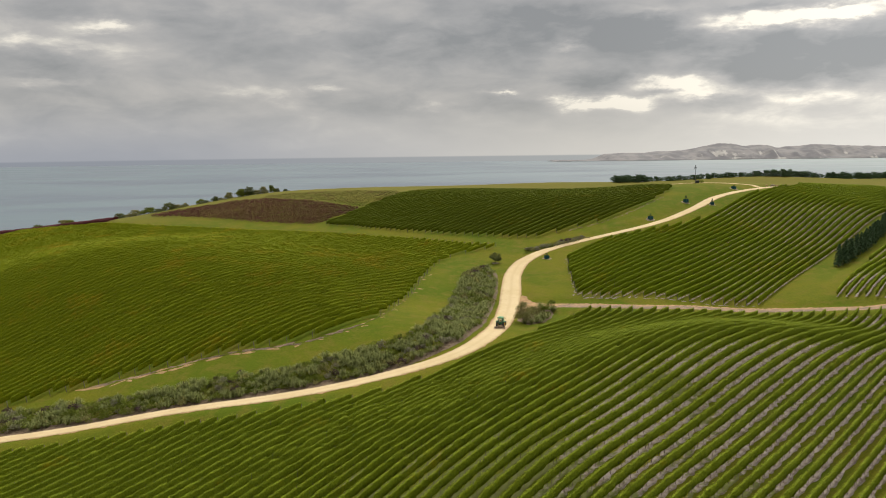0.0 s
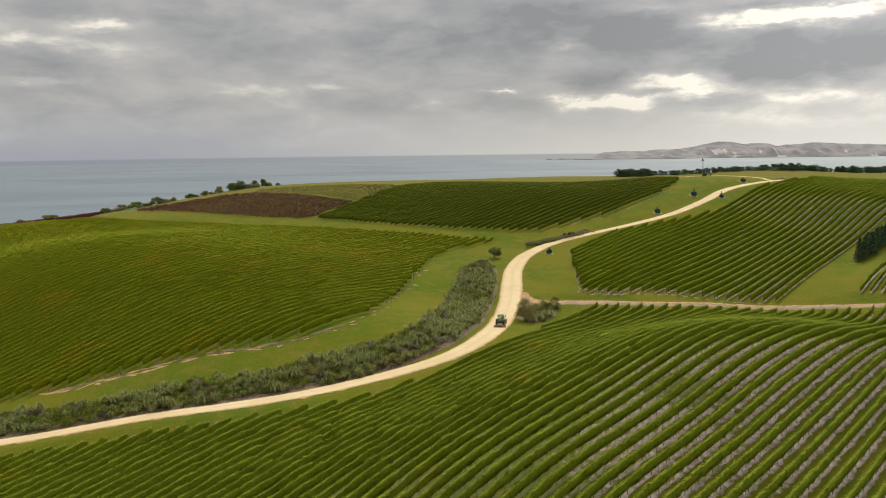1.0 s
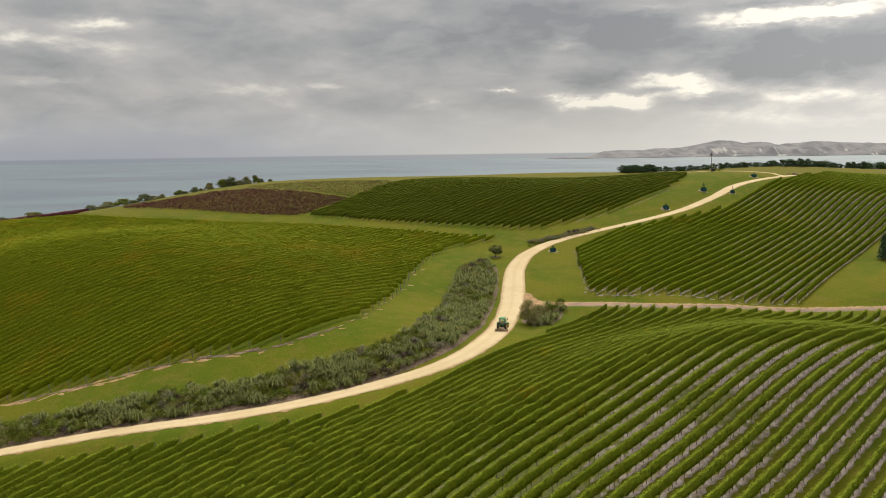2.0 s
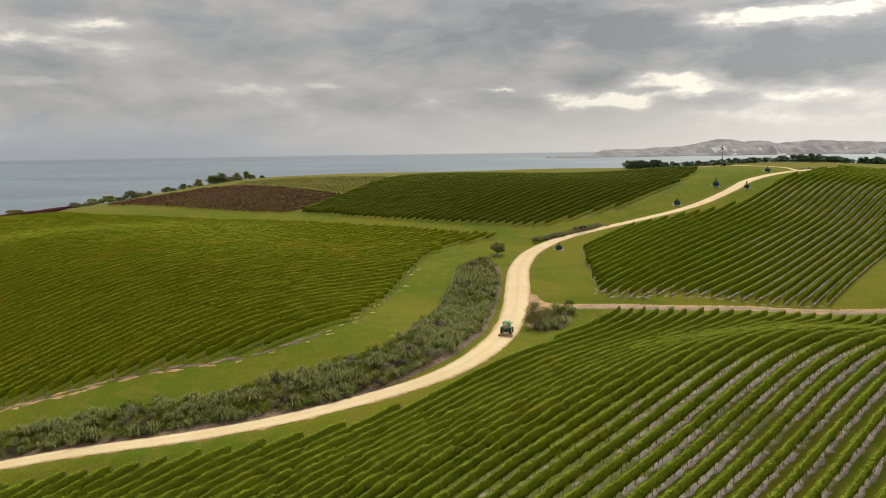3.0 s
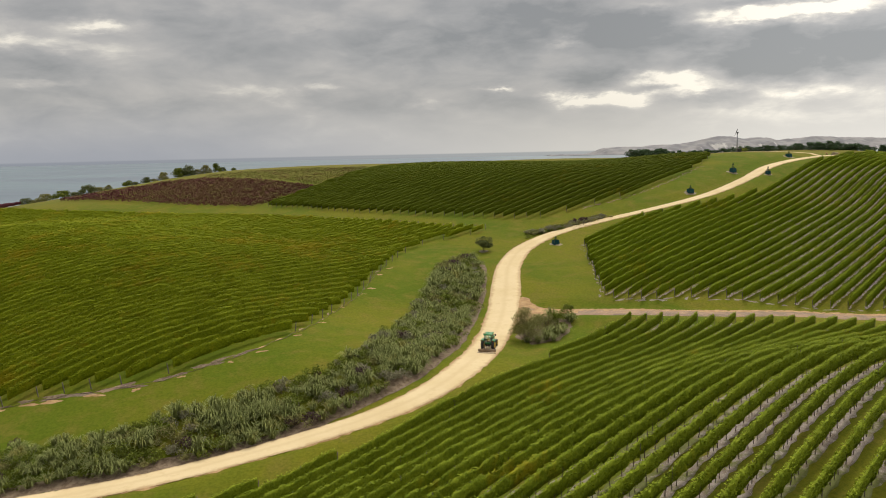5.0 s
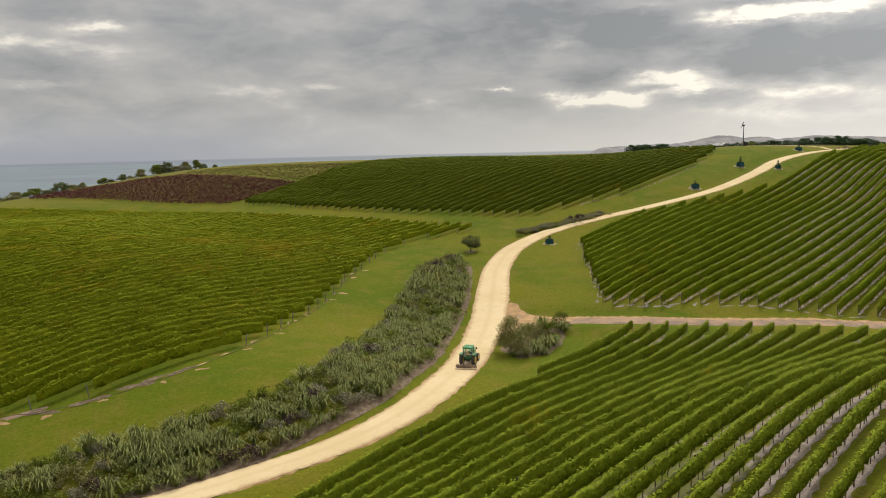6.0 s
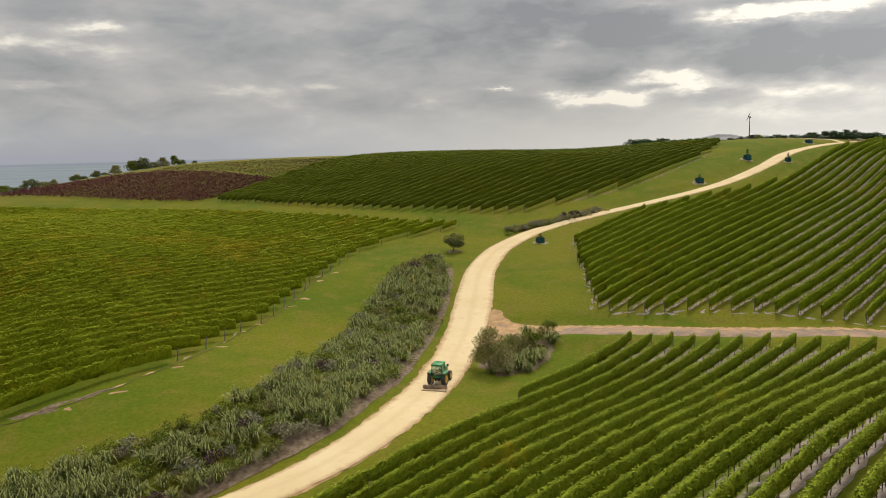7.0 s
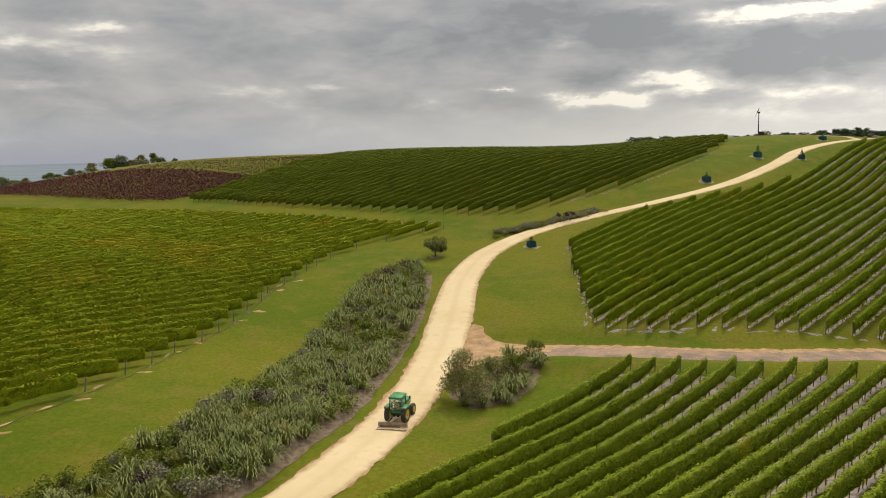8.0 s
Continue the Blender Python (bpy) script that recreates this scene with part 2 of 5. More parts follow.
M_GRASS, M_GRAVEL, M_SEA = grass_material(), gravel_material(), sea_material()
M_VINE = leafy("vine_leaves", (0.110, 0.156, 0.010), (0.295, 0.350, 0.022), (0.370, 0.290, 0.015), (0.57, 0.74))
M_VINE_EAST = leafy("vine_leaves_dense", (0.118, 0.166, 0.005), (0.245, 0.305, 0.010), (0.330, 0.275, 0.010), (0.55, 0.70))
M_VINE_OLD = leafy("vine_leaves_yellowing", (0.124, 0.168, 0.006), (0.318, 0.356, 0.014), (0.37, 0.290, 0.016), (0.505, 0.66))
M_VINE_DARK = leafy("vine_leaves_dark", (0.074, 0.102, 0.005), (0.160, 0.190, 0.012), (0.26, 0.20, 0.012), (0.57, 0.72))
M_VINE_RED = leafy("vine_leaves_red", (0.092, 0.027, 0.036), (0.205, 0.068, 0.080), (0.17, 0.115, 0.055), (0.60, 0.70), 0.1, 0.12)
M_VINE_PALE = leafy("vine_leaves_pale", (0.055, 0.060, 0.012), (0.15, 0.15, 0.030), (0.14, 0.062, 0.045), (0.48, 0.58), 0.1, 0.15)
M_SOIL = earthy("stony_soil", (0.165, 0.128, 0.095), (0.285, 0.242, 0.203), (0.47, 0.42, 0.38), 1.1, weeds=(0.090, 0.105, 0.012))
M_DIRT = earthy("bare_clay", (0.28, 0.170, 0.080), (0.42, 0.270, 0.130), (0.47, 0.34, 0.20), 0.8)
M_TRACK = earthy("farm_track", (0.18, 0.135, 0.098), (0.31, 0.205, 0.130), (0.38, 0.29, 0.21), 0.35)
M_MULCH = earthy("brown_mulch", (0.11, 0.075, 0.045), (0.20, 0.15, 0.10), (0.28, 0.22, 0.15), 1.8)
M_PALE = earthy("pale_stone_mulch", (0.17, 0.14, 0.085), (0.27, 0.23, 0.15), (0.38, 0.33, 0.25), 2.0)
M_WOOD = earthy("weathered_post", (0.095, 0.082, 0.066), (0.15, 0.13, 0.11), (0.22, 0.20, 0.175), 4.0, relief=0.01)
M_BARK = earthy("bark", (0.085, 0.065, 0.048), (0.15, 0.12, 0.09), (0.22, 0.18, 0.14), 5.0, relief=0.02)
M_FLAX = leafy("flax_blades", (0.098, 0.118, 0.030), (0.285, 0.310, 0.110), (0.30, 0.26, 0.07), (0.54, 0.68), 0.15, 0.3, True)
M_SHRUB = leafy("shrub_leaves", (0.085, 0.112, 0.016), (0.220, 0.255, 0.040), (0.19, 0.17, 0.05), (0.56, 0.68), 0.2, 0.3, True)
M_SHRUB_GREY = leafy("grey_shrub_leaves", (0.150, 0.142, 0.088), (0.320, 0.305, 0.195), (0.20, 0.17, 0.11), (0.56, 0.68), 0.2, 0.3, True)
M_SHRUB_RED = leafy("purple_shrub_leaves", (0.055, 0.036, 0.036), (0.130, 0.082, 0.078), (0.07, 0.05, 0.035), (0.56, 0.68), 0.2, 0.3, True)
M_OLIVE = leafy("olive_tree_leaves", (0.140, 0.142, 0.048), (0.335, 0.315, 0.120), (0.28, 0.21, 0.08), (0.55, 0.68), 0.2, 0.5, True)
M_TREE = leafy("round_tree_leaves", (0.070, 0.090, 0.030), (0.190, 0.205, 0.070), (0.20, 0.16, 0.06), (0.56, 0.68), 0.2, 0.5, True)
M_CONIFER = leafy("conifer_needles", (0.040, 0.078, 0.036), (0.110, 0.165, 0.078), (0.12, 0.15, 0.06), (0.58, 0.70), 0.1, 0.3, True)
M_CLOTH = plain("shade_cloth", (0.014, 0.078, 0.088), 0.85, 0, 0.2, 3.0, 0.1)


# ---- the lie of the land ----
# rolling swells on a 60 m lattice over a gently tilted plain, metres
SWELLS = [
    [-2.0, 1.0, 3.3, -6.6, -6.1, -2.9, -0.1, -1.9, -2.3],
    [-0.5, 0.9, -5.0, -6.3, 2.0, -6.7, -2.4, -2.0, -1.8],
    [-1.3, -4.9, -13.1, 2.7, 11.0, -5.3, 6.5, 1.2, -2.0],
    [-7.1, -3.9, 22.9, 3.6, -14.4, -0.8, -3.8, -7.0, -5.3],
    [-3.8, -1.7, -6.9, -11.7, 13.6, 1.3, 2.8, -5.8, -1.3],
    [5.7, 8.7, 2.1, 4.8, 8.4, -7.5, 19.2, 0.6, 2.3],
    [-2.6, -11.5, 13.5, 2.6, -6.8, -2.5, -17.6, -2.9, -7.2],
    [-3.1, -10.9, -3.7, -3.6, 12.6, 19.9, 6.4, 14.6, -4.6],
]
BASE, TILT_X, TILT_Y = 23.63, 5.16, 3.63
AMP = np.array(SWELLS)
CX, CY = np.arange(-240, 241, 60.0), np.arange(60, 481, 60.0)

# smaller folds of the near slope, on a 25 m lattice
FOLDS = [
    [-1.2, 4.7, -1.8, 1.1, -0.4, 0.0],
    [-7.2, 4.7, 4.0, 0.2, -0.5, 0.3],
    [2.6, -3.5, -1.7, -1.4, -0.9, 0.0],
    [-4.2, -1.9, 2.7, -4.2, -0.9, 0.3],
]
AMP2 = np.array(FOLDS)
FX, FY = np.arange(5, 131, 25.0), np.arange(110, 186, 25.0)

# the broad shoulder under the near vines, on a 20 m lattice
SHOULDER = [
    [0.1, 1.2, 3.7, 2.7, 0.2, 0.1, 0.1, 0.0, 0.0],
    [0.3, 1.6, 2.2, -0.8, 1.4, 0.0, -0.2, -0.0, -0.0],
    [-0.3, 0.8, 3.4, -0.6, 1.5, -0.7, -0.0, -0.2, -0.1],
    [0.1, -1.5, -0.1, -1.8, 1.2, 2.3, 1.2, -1.5, -0.3],
    [0.5, 0.4, 0.3, 0.6, -1.1, 0.5, -0.0, -1.0, 0.4],
    [-0.4, -0.1, -0.3, 0.0, 0.1, 0.0, -0.4, 0.7, 0.9],
]
AMP3 = np.array(SHOULDER)
HX, HY = np.arange(-30, 131, 20.0), np.arange(85, 186, 20.0)

# and under the eastern vines, on a 25 m lattice
EASTERN = [
    [0.1, -0.4, 0.6, 0.0, -0.2, 0.0],
    [-0.3, 1.4, -2.4, -1.0, 0.0, 0.0],
    [-0.1, 1.8, 0.6, -0.3, 0.6, 0.4],
    [-0.7, -1.5, 0.4, -1.6, 1.8, 2.1],
    [1.6, 0.3, 0.8, -0.5, 0.8, 3.0],
    [0.0, -1.1, -0.1, 0.3, -0.8, 0.2],
]
AMP4 = np.array(EASTERN)
KX, KY = np.arange(40, 166, 25.0), np.arange(195, 321, 25.0)

ROAD = [(-175, 142), (-130, 136), (-100, 133.5), (-85, 132.6), (-70, 132.2), (-60, 132.4), (-50, 132.8), (-41, 133), (-32, 133.8), (-23, 136.3), (-17, 138.9), (-11, 141.9), (-4.5, 145.2),
        (1.5, 148.6), (6, 152.3), (9.6, 156.8), (12.2, 161.8), (14.4, 167.5), (16.7, 176), (18.6, 186), (20.2, 196), (21.4, 208), (22.9, 222), (26.2, 234.8), (30.5, 243), (36, 249.6),
        (43.5, 255), (55, 261), (66, 266.5), (83, 276.5), (99, 291.5), (110, 304.5), (121, 314), (133, 323.5), (142, 331), (150, 338), (160, 345)]
TRACK = [(27, 191.8), (32, 190.6), (40, 187.9), (49.5, 185.0), (58, 184.4), (69, 186.2), (80, 186.4), (91, 184.4), (101, 179), (110, 174), (150, 163), (200, 152), (260, 140)]


def spline(points, step):
    """A smooth line through plan points, at even steps: places and ways along."""
    p = np.array([points[0], *points, points[-1]], float)
    p[0], p[-1] = 2 * p[1] - p[2], 2 * p[-2] - p[-3]
    out = []
    for a, b, c, d in zip(p, p[1:], p[2:], p[3:]):
        for u in np.linspace(0, 1, 24, endpoint=False):
            out.append(0.5 * (2 * b + (c - a) * u + (2 * a - 5 * b + 4 * c - d) * u * u + (3 * b - a - 3 * c + d) * u ** 3))
    out = np.array(out + [p[-2]])
    run = np.concatenate([[0], np.cumsum(np.hypot(*np.diff(out, axis=0).T))])
    s = np.arange(0, run[-1], step)
    q = np.stack([np.interp(s, run, out[:, k]) for k in (0, 1)], 1)
    way = np.gradient(q, axis=0)
    return q, way / np.hypot(*way.T)[:, None]


def raw_height(x, y):
    x, y = np.asarray(x, float), np.asarray(y, float)
    gx = np.exp(-((x[..., None] - CX) ** 2) / (2 * 55.0 ** 2))
    gy = np.exp(-((y[..., None] - CY) ** 2) / (2 * 55.0 ** 2))
    z = BASE + TILT_X * x / 100 + TILT_Y * (y - 200) / 100 + np.einsum("...j,ji,...i->...", gy, AMP, gx)
    fx = np.exp(-((x[..., None] - FX) ** 2) / (2 * 20.0 ** 2))
    fy = np.exp(-((y[..., None] - FY) ** 2) / (2 * 20.0 ** 2))
    z = z + np.einsum("...j,ji,...i->...", fy, AMP2, fx)
    hx = np.exp(-((x[..., None] - HX) ** 2) / (2 * 16.0 ** 2))
    hy = np.exp(-((y[..., None] - HY) ** 2) / (2 * 16.0 ** 2))
    z = z + np.einsum("...j,ji,...i->...", hy, AMP3, hx)
    kx = np.exp(-((x[..., None] - KX) ** 2) / (2 * 20.0 ** 2))
    ky = np.exp(-((y[..., None] - KY) ** 2) / (2 * 20.0 ** 2))
    z = z + np.einsum("...j,ji,...i->...", ky, AMP4, kx)
    q = np.maximum(0, y - (392 + 0.16 * np.maximum(x + 60, 0)))
    z = z - 0.012 * q * q
    far = np.maximum(0, -x - 235)
    return np.maximum(z - 0.010 * far * far, SEA - 12)


SEA = -14.0
road_line, road_way = spline(ROAD, 2.0)
road_z = raw_height(road_line[:, 0], road_line[:, 1])
track_line, track_way = spline(TRACK, 2.0)
track_z = raw_height(track_line[:, 0], track_line[:, 1])
BENCH = np.concatenate([road_line, track_line])
BENCH_Z = np.concatenate([np.convolve(np.pad(road_z, 4, mode="edge"), np.ones(9) / 9, "valid"), track_z])


def ground(x, y):
    """Height of the land, with the roads cut in level across."""
    x, y = np.atleast_1d(np.asarray(x, float)), np.atleast_1d(np.asarray(y, float))
    z = raw_height(x, y)
    flat = np.stack([x.ravel(), y.ravel()], 1)
    zz = z.ravel().copy()
    for i in range(0, len(flat), 20000):
        f = flat[i:i + 20000]
        d2 = (f[:, :1] - BENCH[:, 0]) ** 2 + (f[:, 1:] - BENCH[:, 1]) ** 2
        w = np.exp(-d2 / 8.0)
        near = np.sqrt(d2.min(1))
        level = (w * BENCH_Z).sum(1) / np.maximum(w.sum(1), 1e-12)
        k = np.clip((7.0 - near) / 4.5, 0, 1)
        k = k * k * (3 - 2 * k)
        k[w.sum(1) < 1e-9] = 0
        zz[i:i + 20000] = zz[i:i + 20000] * (1 - k) + level * k
    return zz.reshape(z.shape)


def ground_at(x, y):
    return float(ground(x, y)[0])


# ---- mesh helpers ----
def mesh_of(name, verts, faces, mats, smooth_shade=False, slots=None):
    """A mesh from arrays; faces all triangles or all quads, or a list of such arrays."""
    me = bpy.data.meshes.new(name)
    blocks = faces if isinstance(faces, list) else [faces]
    blocks = [np.asarray(b, np.int32) for b in blocks if len(b)]
    verts = np.asarray(verts, np.float32)
    loops = np.concatenate([b.ravel() for b in blocks])
    counts = np.concatenate([np.full(len(b), b.shape[1], np.int32) for b in blocks])
    me.vertices.add(len(verts))
    me.vertices.foreach_set("co", verts.ravel())
    me.loops.add(len(loops))
    me.loops.foreach_set("vertex_index", loops)
    me.polygons.add(len(counts))
    me.polygons.foreach_set("loop_start", np.concatenate([[0], np.cumsum(counts)[:-1]]).astype(np.int32))
    for m in (mats if isinstance(mats, (list, tuple)) else [mats]):
        me.materials.append(m)
    if slots is not None:
        me.polygons.foreach_set("material_index", np.asarray(slots, np.int32))
    if smooth_shade:
        me.polygons.foreach_set("use_smooth", np.ones(len(counts), bool))
    me.update(calc_edges=True)
    return me


def part(name, me, parent, label="", m=None, kind=""):
    """Links a mesh, or a bmesh with its material given as a pair, as one part under a thing or part."""
    ob = new(name, me)
    ob.parent = parent
    if m is not None:
        ob.matrix_basis = m
    return tagged(ob, label, kind=kind)


def from_bm(name, bm, mat, smooth_shade=False):
    me = bpy.data.meshes.new(name)
    bm.normal_update()
    bm.to_mesh(me)
    bm.free()
    me.materials.append(mat)
    if smooth_shade:
        for p in me.polygons:
            p.use_smooth = True
    return me


def thing(name, label, category, group="", m=None, kind=""):
    e = new(name)
    e.empty_display_size = 0.2
    if m is not None:
        e.matrix_basis = m
    return tagged(e, label, category, group, kind)


def ribbon(line, way, left, right, lift, across=4, ragged=0.0, seed=0, crown=0.0, tuck=0.0):
    """A sheet along a line, lying on the ground; left and right are its half widths."""
    rng = np.random.default_rng(seed)
    n = len(line)
    side = np.stack([-way[:, 1], way[:, 0]], 1)
    left = np.broadcast_to(left, n) + ragged * rng.normal(size=n)
    right = np.broadcast_to(right, n) + ragged * rng.normal(size=n)
    u = np.linspace(0, 1, across + 1)
    off = left[:, None] * (1 - u) - right[:, None] * u
    xy = line[:, None] + side[:, None] * off[..., None]
    z = ground(xy[..., 0].ravel(), xy[..., 1].ravel()).reshape(n, across + 1) + lift + crown * (1 - (2 * u - 1) ** 2)
    z[:, [0, -1]] -= tuck
    v = np.concatenate([xy, z[..., None]], 2).reshape(-1, 3)
    i = np.arange(n - 1)[:, None] * (across + 1) + np.arange(across)[None]
    f = np.stack([i, i + 1, i + across + 2, i + across + 1], 2).reshape(-1, 4)
    return v, f[:, ::-1]


def blob(cx, cy, rx, ry, lift, seed, turn=0.0, rings=3, around=22, ragged=0.16):
    """A patch with an uneven outline lying on the ground, thickest in its middle."""
    rng = np.random.default_rng(seed)
    a = np.linspace(0, 2 * np.pi, around, endpoint=False)
    r = 1 + ragged * (np.sin(2 * a + rng.uniform(0, 6)) * 0.6 + np.sin(3 * a + rng.uniform(0, 6)) * 0.6 + rng.normal(size=around) * 0.4)
    v, f = [(cx, cy)], []
    ca, sa = math.cos(turn), math.sin(turn)
    for k in range(1, rings + 1):
        for j in range(around):
            px, py = rx * r[j] * k / rings * math.cos(a[j]), ry * r[j] * k / rings * math.sin(a[j])
            v.append((cx + px * ca - py * sa, cy + px * sa + py * ca))
    v = np.array(v)
    ring = np.concatenate([[0], np.repeat(np.arange(1, rings + 1), around)])
    z = ground(v[:, 0], v[:, 1]) + lift * np.where(ring == rings, -0.3, 1.0)
    tri = [(0, 1 + j, 1 + (j + 1) % around) for j in range(around)]
    quad = []
    for k in range(rings - 1):
        for j in range(around):
            a0, a1 = 1 + k * around + j, 1 + k * around + (j + 1) % around
            quad.append((a0, a0 + around, a1 + around, a1))
    return np.column_stack([v, z]), [np.array(tri), np.array(quad)]


def inside(poly, x, y):
    hit = False
    for (ax, ay), (bx, by) in zip(poly, poly[1:] + poly[:1]):
        if (ay > y) != (by > y) and x < (bx - ax) * (y - ay) / (by - ay) + ax:
            hit = not hit
    return hit


# ---- land and sea ----
def build_land():
    xs = np.concatenate([np.arange(-520, -240, 10.0), np.arange(-240, -110, 2.0), np.arange(-110, 120, 1.0), np.arange(120, 260, 2.0), np.arange(260, 521, 10.0)])
    ys = np.concatenate([np.arange(-140, 60, 10.0), np.arange(60, 124, 2.0), np.arange(124, 280, 1.0), np.arange(280, 420, 2.0), np.arange(420, 561, 5.0)])
    gx, gy = np.meshgrid(xs, ys)
    gz = ground(gx.ravel(), gy.ravel())
    lumps = 0.025 * np.sin(gx.ravel() * 0.9 + np.sin(gy.ravel() * 0.7)) * np.sin(gy.ravel() * 1.1)
    v = np.column_stack([gx.ravel(), gy.ravel(), gz + lumps])
    n = len(xs)
    i = (np.arange(len(ys) - 1)[:, None] * n + np.arange(n - 1)[None]).ravel()
    f = np.stack([i, i + 1, i + n + 1, i + n], 1)
    ob = new("ground", mesh_of("ground", v, f, M_GRASS, True))
    tagged(ob, "rolling mown green grassland with dry yellow patches on the crest", "ground", kind="structure")


def build_sea():
    ys = np.concatenate([[-3000, -400, 0], np.linspace(200, 4950, 20)])
    xs = np.linspace(-6000, 6000, 25)
    gx, gy = np.meshgrid(xs, ys)
    n = len(xs)
    i = (np.arange(len(ys) - 1)[:, None] * n + np.arange(n - 1)[None]).ravel()
    f = np.stack([i, i + 1, i + n + 1, i + n], 1)
    v = np.column_stack([gx.ravel(), gy.ravel(), np.full(gx.size, SEA)])
    ob = new("water", mesh_of("water", v, f, M_SEA))
    tagged(ob, "calm grey-blue sea reaching a hazy horizon", "sea", kind="structure")


build_land()
build_sea()


def build_road():
    line, way = spline(ROAD, 0.35)
    half = np.interp(line[:, 1] + np.where(line[:, 0] < -10, -40, 0), [90, 110, 148, 160, 180, 196, 208, 224, 240, 262, 300], [1.95, 1.95, 2.1, 2.4, 2.5, 2.8, 2.9, 2.55, 2.3, 1.9, 2.0])
    v, f = ribbon(line, way, half, half, 0.11, 8, 0.06, 3, 0.08, 0.03)
    me = mesh_of("road", v, f, M_GRAVEL, True)
    me.attributes.new("across", "FLOAT", "POINT").data.foreach_set("value", np.tile(np.linspace(-1, 1, 9), len(line)).astype(np.float32))
    ob = new("road", me)
    tagged(ob, "winding unsealed road of pale cream limestone gravel with ragged edges", "road", kind="structure")
    # worn clay shoulders just below the gravel
    v, f = ribbon(line[::2], way[::2], half[::2] + 0.5 + 0.2 * np.sin(np.arange(len(half[::2])) * 0.047) + 0.08 * np.sin(np.arange(len(half[::2])) * 0.29), half[::2] + 0.42, 0.075, 8, 0.12, 5, tuck=0.14)
    tagged(new("road_shoulder", mesh_of("road_shoulder", v, f, M_DIRT, True)), "crumbling tan clay shoulder along the gravel road", "road shoulder", kind="structure")
    line, way = spline([(20.6, 193.6), (24, 192.3), *TRACK[1:]], 0.5)
    half = np.interp(line[:, 0], [20.5, 22.5, 24, 25.5, 27.5, 30, 34], [9.0, 7.6, 5.6, 4.3, 3.4, 2.8, 2.3])
    v, f = ribbon(line, way, half, half, 0.085, 6, 0.07, 8, tuck=0.14)
    tagged(new("farm_track", mesh_of("farm_track", v, f, M_TRACK, True)), "narrow brown dirt track branching off between the vine blocks", "track", kind="structure")
    # tan clay swept across its mouth, and worn along its upper edge
    k = line[:, 0] < 33
    v, f = ribbon(line[k], way[k], half[k] * 1.03, half[k] * np.interp(line[k, 0], [24, 33], [1.03, 0.2]), 0.095, 8, 0.06, 18, tuck=0.02)
    tagged(new("track_mouth", mesh_of("track_mouth", v, f, M_DIRT, True)), "fan of loose tan clay where the track meets the road", "bare earth", kind="structure")
    k = (line[:, 0] > 32.5) & (line[:, 0] < 130)
    side = np.stack([-way[k][:, 1], way[k][:, 0]], 1)
    v, f = ribbon(line[k] + side * 1.95, way[k], 0.6, 0.6, 0.095, 2, 0.22, 19)
    tagged(new("track_edge", mesh_of("track_edge", v, f, M_DIRT, True)), "ragged tan clay edge along the dirt track", "bare earth", kind="structure")


build_road()


# ---- vines ----
def vigour(x, y):
    """How strongly the vines grow, about -1 to 1, over the land."""
    return (np.sin(x * 0.071 + 1.7 * np.sin(y * 0.043)) + np.sin(y * 0.093 + 1.3 * np.sin(x * 0.057 + 2)) + 0.8 * np.sin(x * 0.61 + y * 0.37 + 2 * np.sin(y * 0.23))) / 2.8


def leaf_quads(centre, normal, size, rng, hang=0.0):
    """Four corners for each leaf, lying across its normal at a chance turn, or pointing down by hang."""
    n = normal / np.maximum(np.linalg.norm(normal, axis=1), 1e-6)[:, None]
    if hang:
        a = np.array([0, 0, hang]) + rng.normal(size=n.shape)
        a -= n * (a * n).sum(1)[:, None]
    else:
        a = np.cross(n, rng.normal(size=n.shape))
    a /= np.maximum(np.linalg.norm(a, axis=1), 1e-6)[:, None]
    b = np.cross(n, a)
    a, b = a * size[:, None], b * (size * rng.uniform(0.6, 1.0, len(size)))[:, None]
    fold = n * (size * 0.25)[:, None]
    return np.stack([centre - a, centre - b * 0.9 + fold, centre + a, centre + b * 0.9 + fold], 1).reshape(-1, 3)


def prism(base, top, r0, r1, sides=5):
    """Tapered round bars between pairs of points."""
    base, top = np.atleast_2d(base), np.atleast_2d(top)
    n = len(base)
    a = np.linspace(0, 2 * np.pi, sides, endpoint=False)
    ring = np.stack([np.cos(a), np.sin(a), 0 * a], 1)
    v = np.concatenate([base[:, None] + ring * np.reshape(r0, (-1, 1, 1)), top[:, None] + ring * np.reshape(r1, (-1, 1, 1))], 1).reshape(-1, 3)
    k = np.arange(sides)
    q = np.stack([k, (k + 1) % sides, sides + (k + 1) % sides, sides + k], 1)
    f = (np.arange(n)[:, None, None] * 2 * sides + q).reshape(-1, 4)
    caps = []
    for j in range(1, sides - 1):
        caps.append(np.stack([np.full(n, sides), np.full(n, sides + j), np.full(n, sides + j + 1)], 1) + np.arange(n)[:, None] * 2 * sides)
    return v, [f, np.concatenate(caps)]


PROFILE = np.array([(-0.12, 0.62), (-0.25, 1.20), (-0.25, 1.72), (-0.12, 1.97), (0.12, 1.97), (0.25, 1.72), (0.25, 1.20), (0.12, 0.62)])
TRUNK_MESH = []
POST_MESH = {}


def post_mesh(high, r):
    key = (high, r)
    if key not in POST_MESH:
        v, f = prism([(0, 0, -0.3)], [(0, 0, high)], [r], [r * 0.92], 7)
        POST_MESH[key] = mesh_of("post", v, f, M_WOOD)
    return POST_MESH[key]


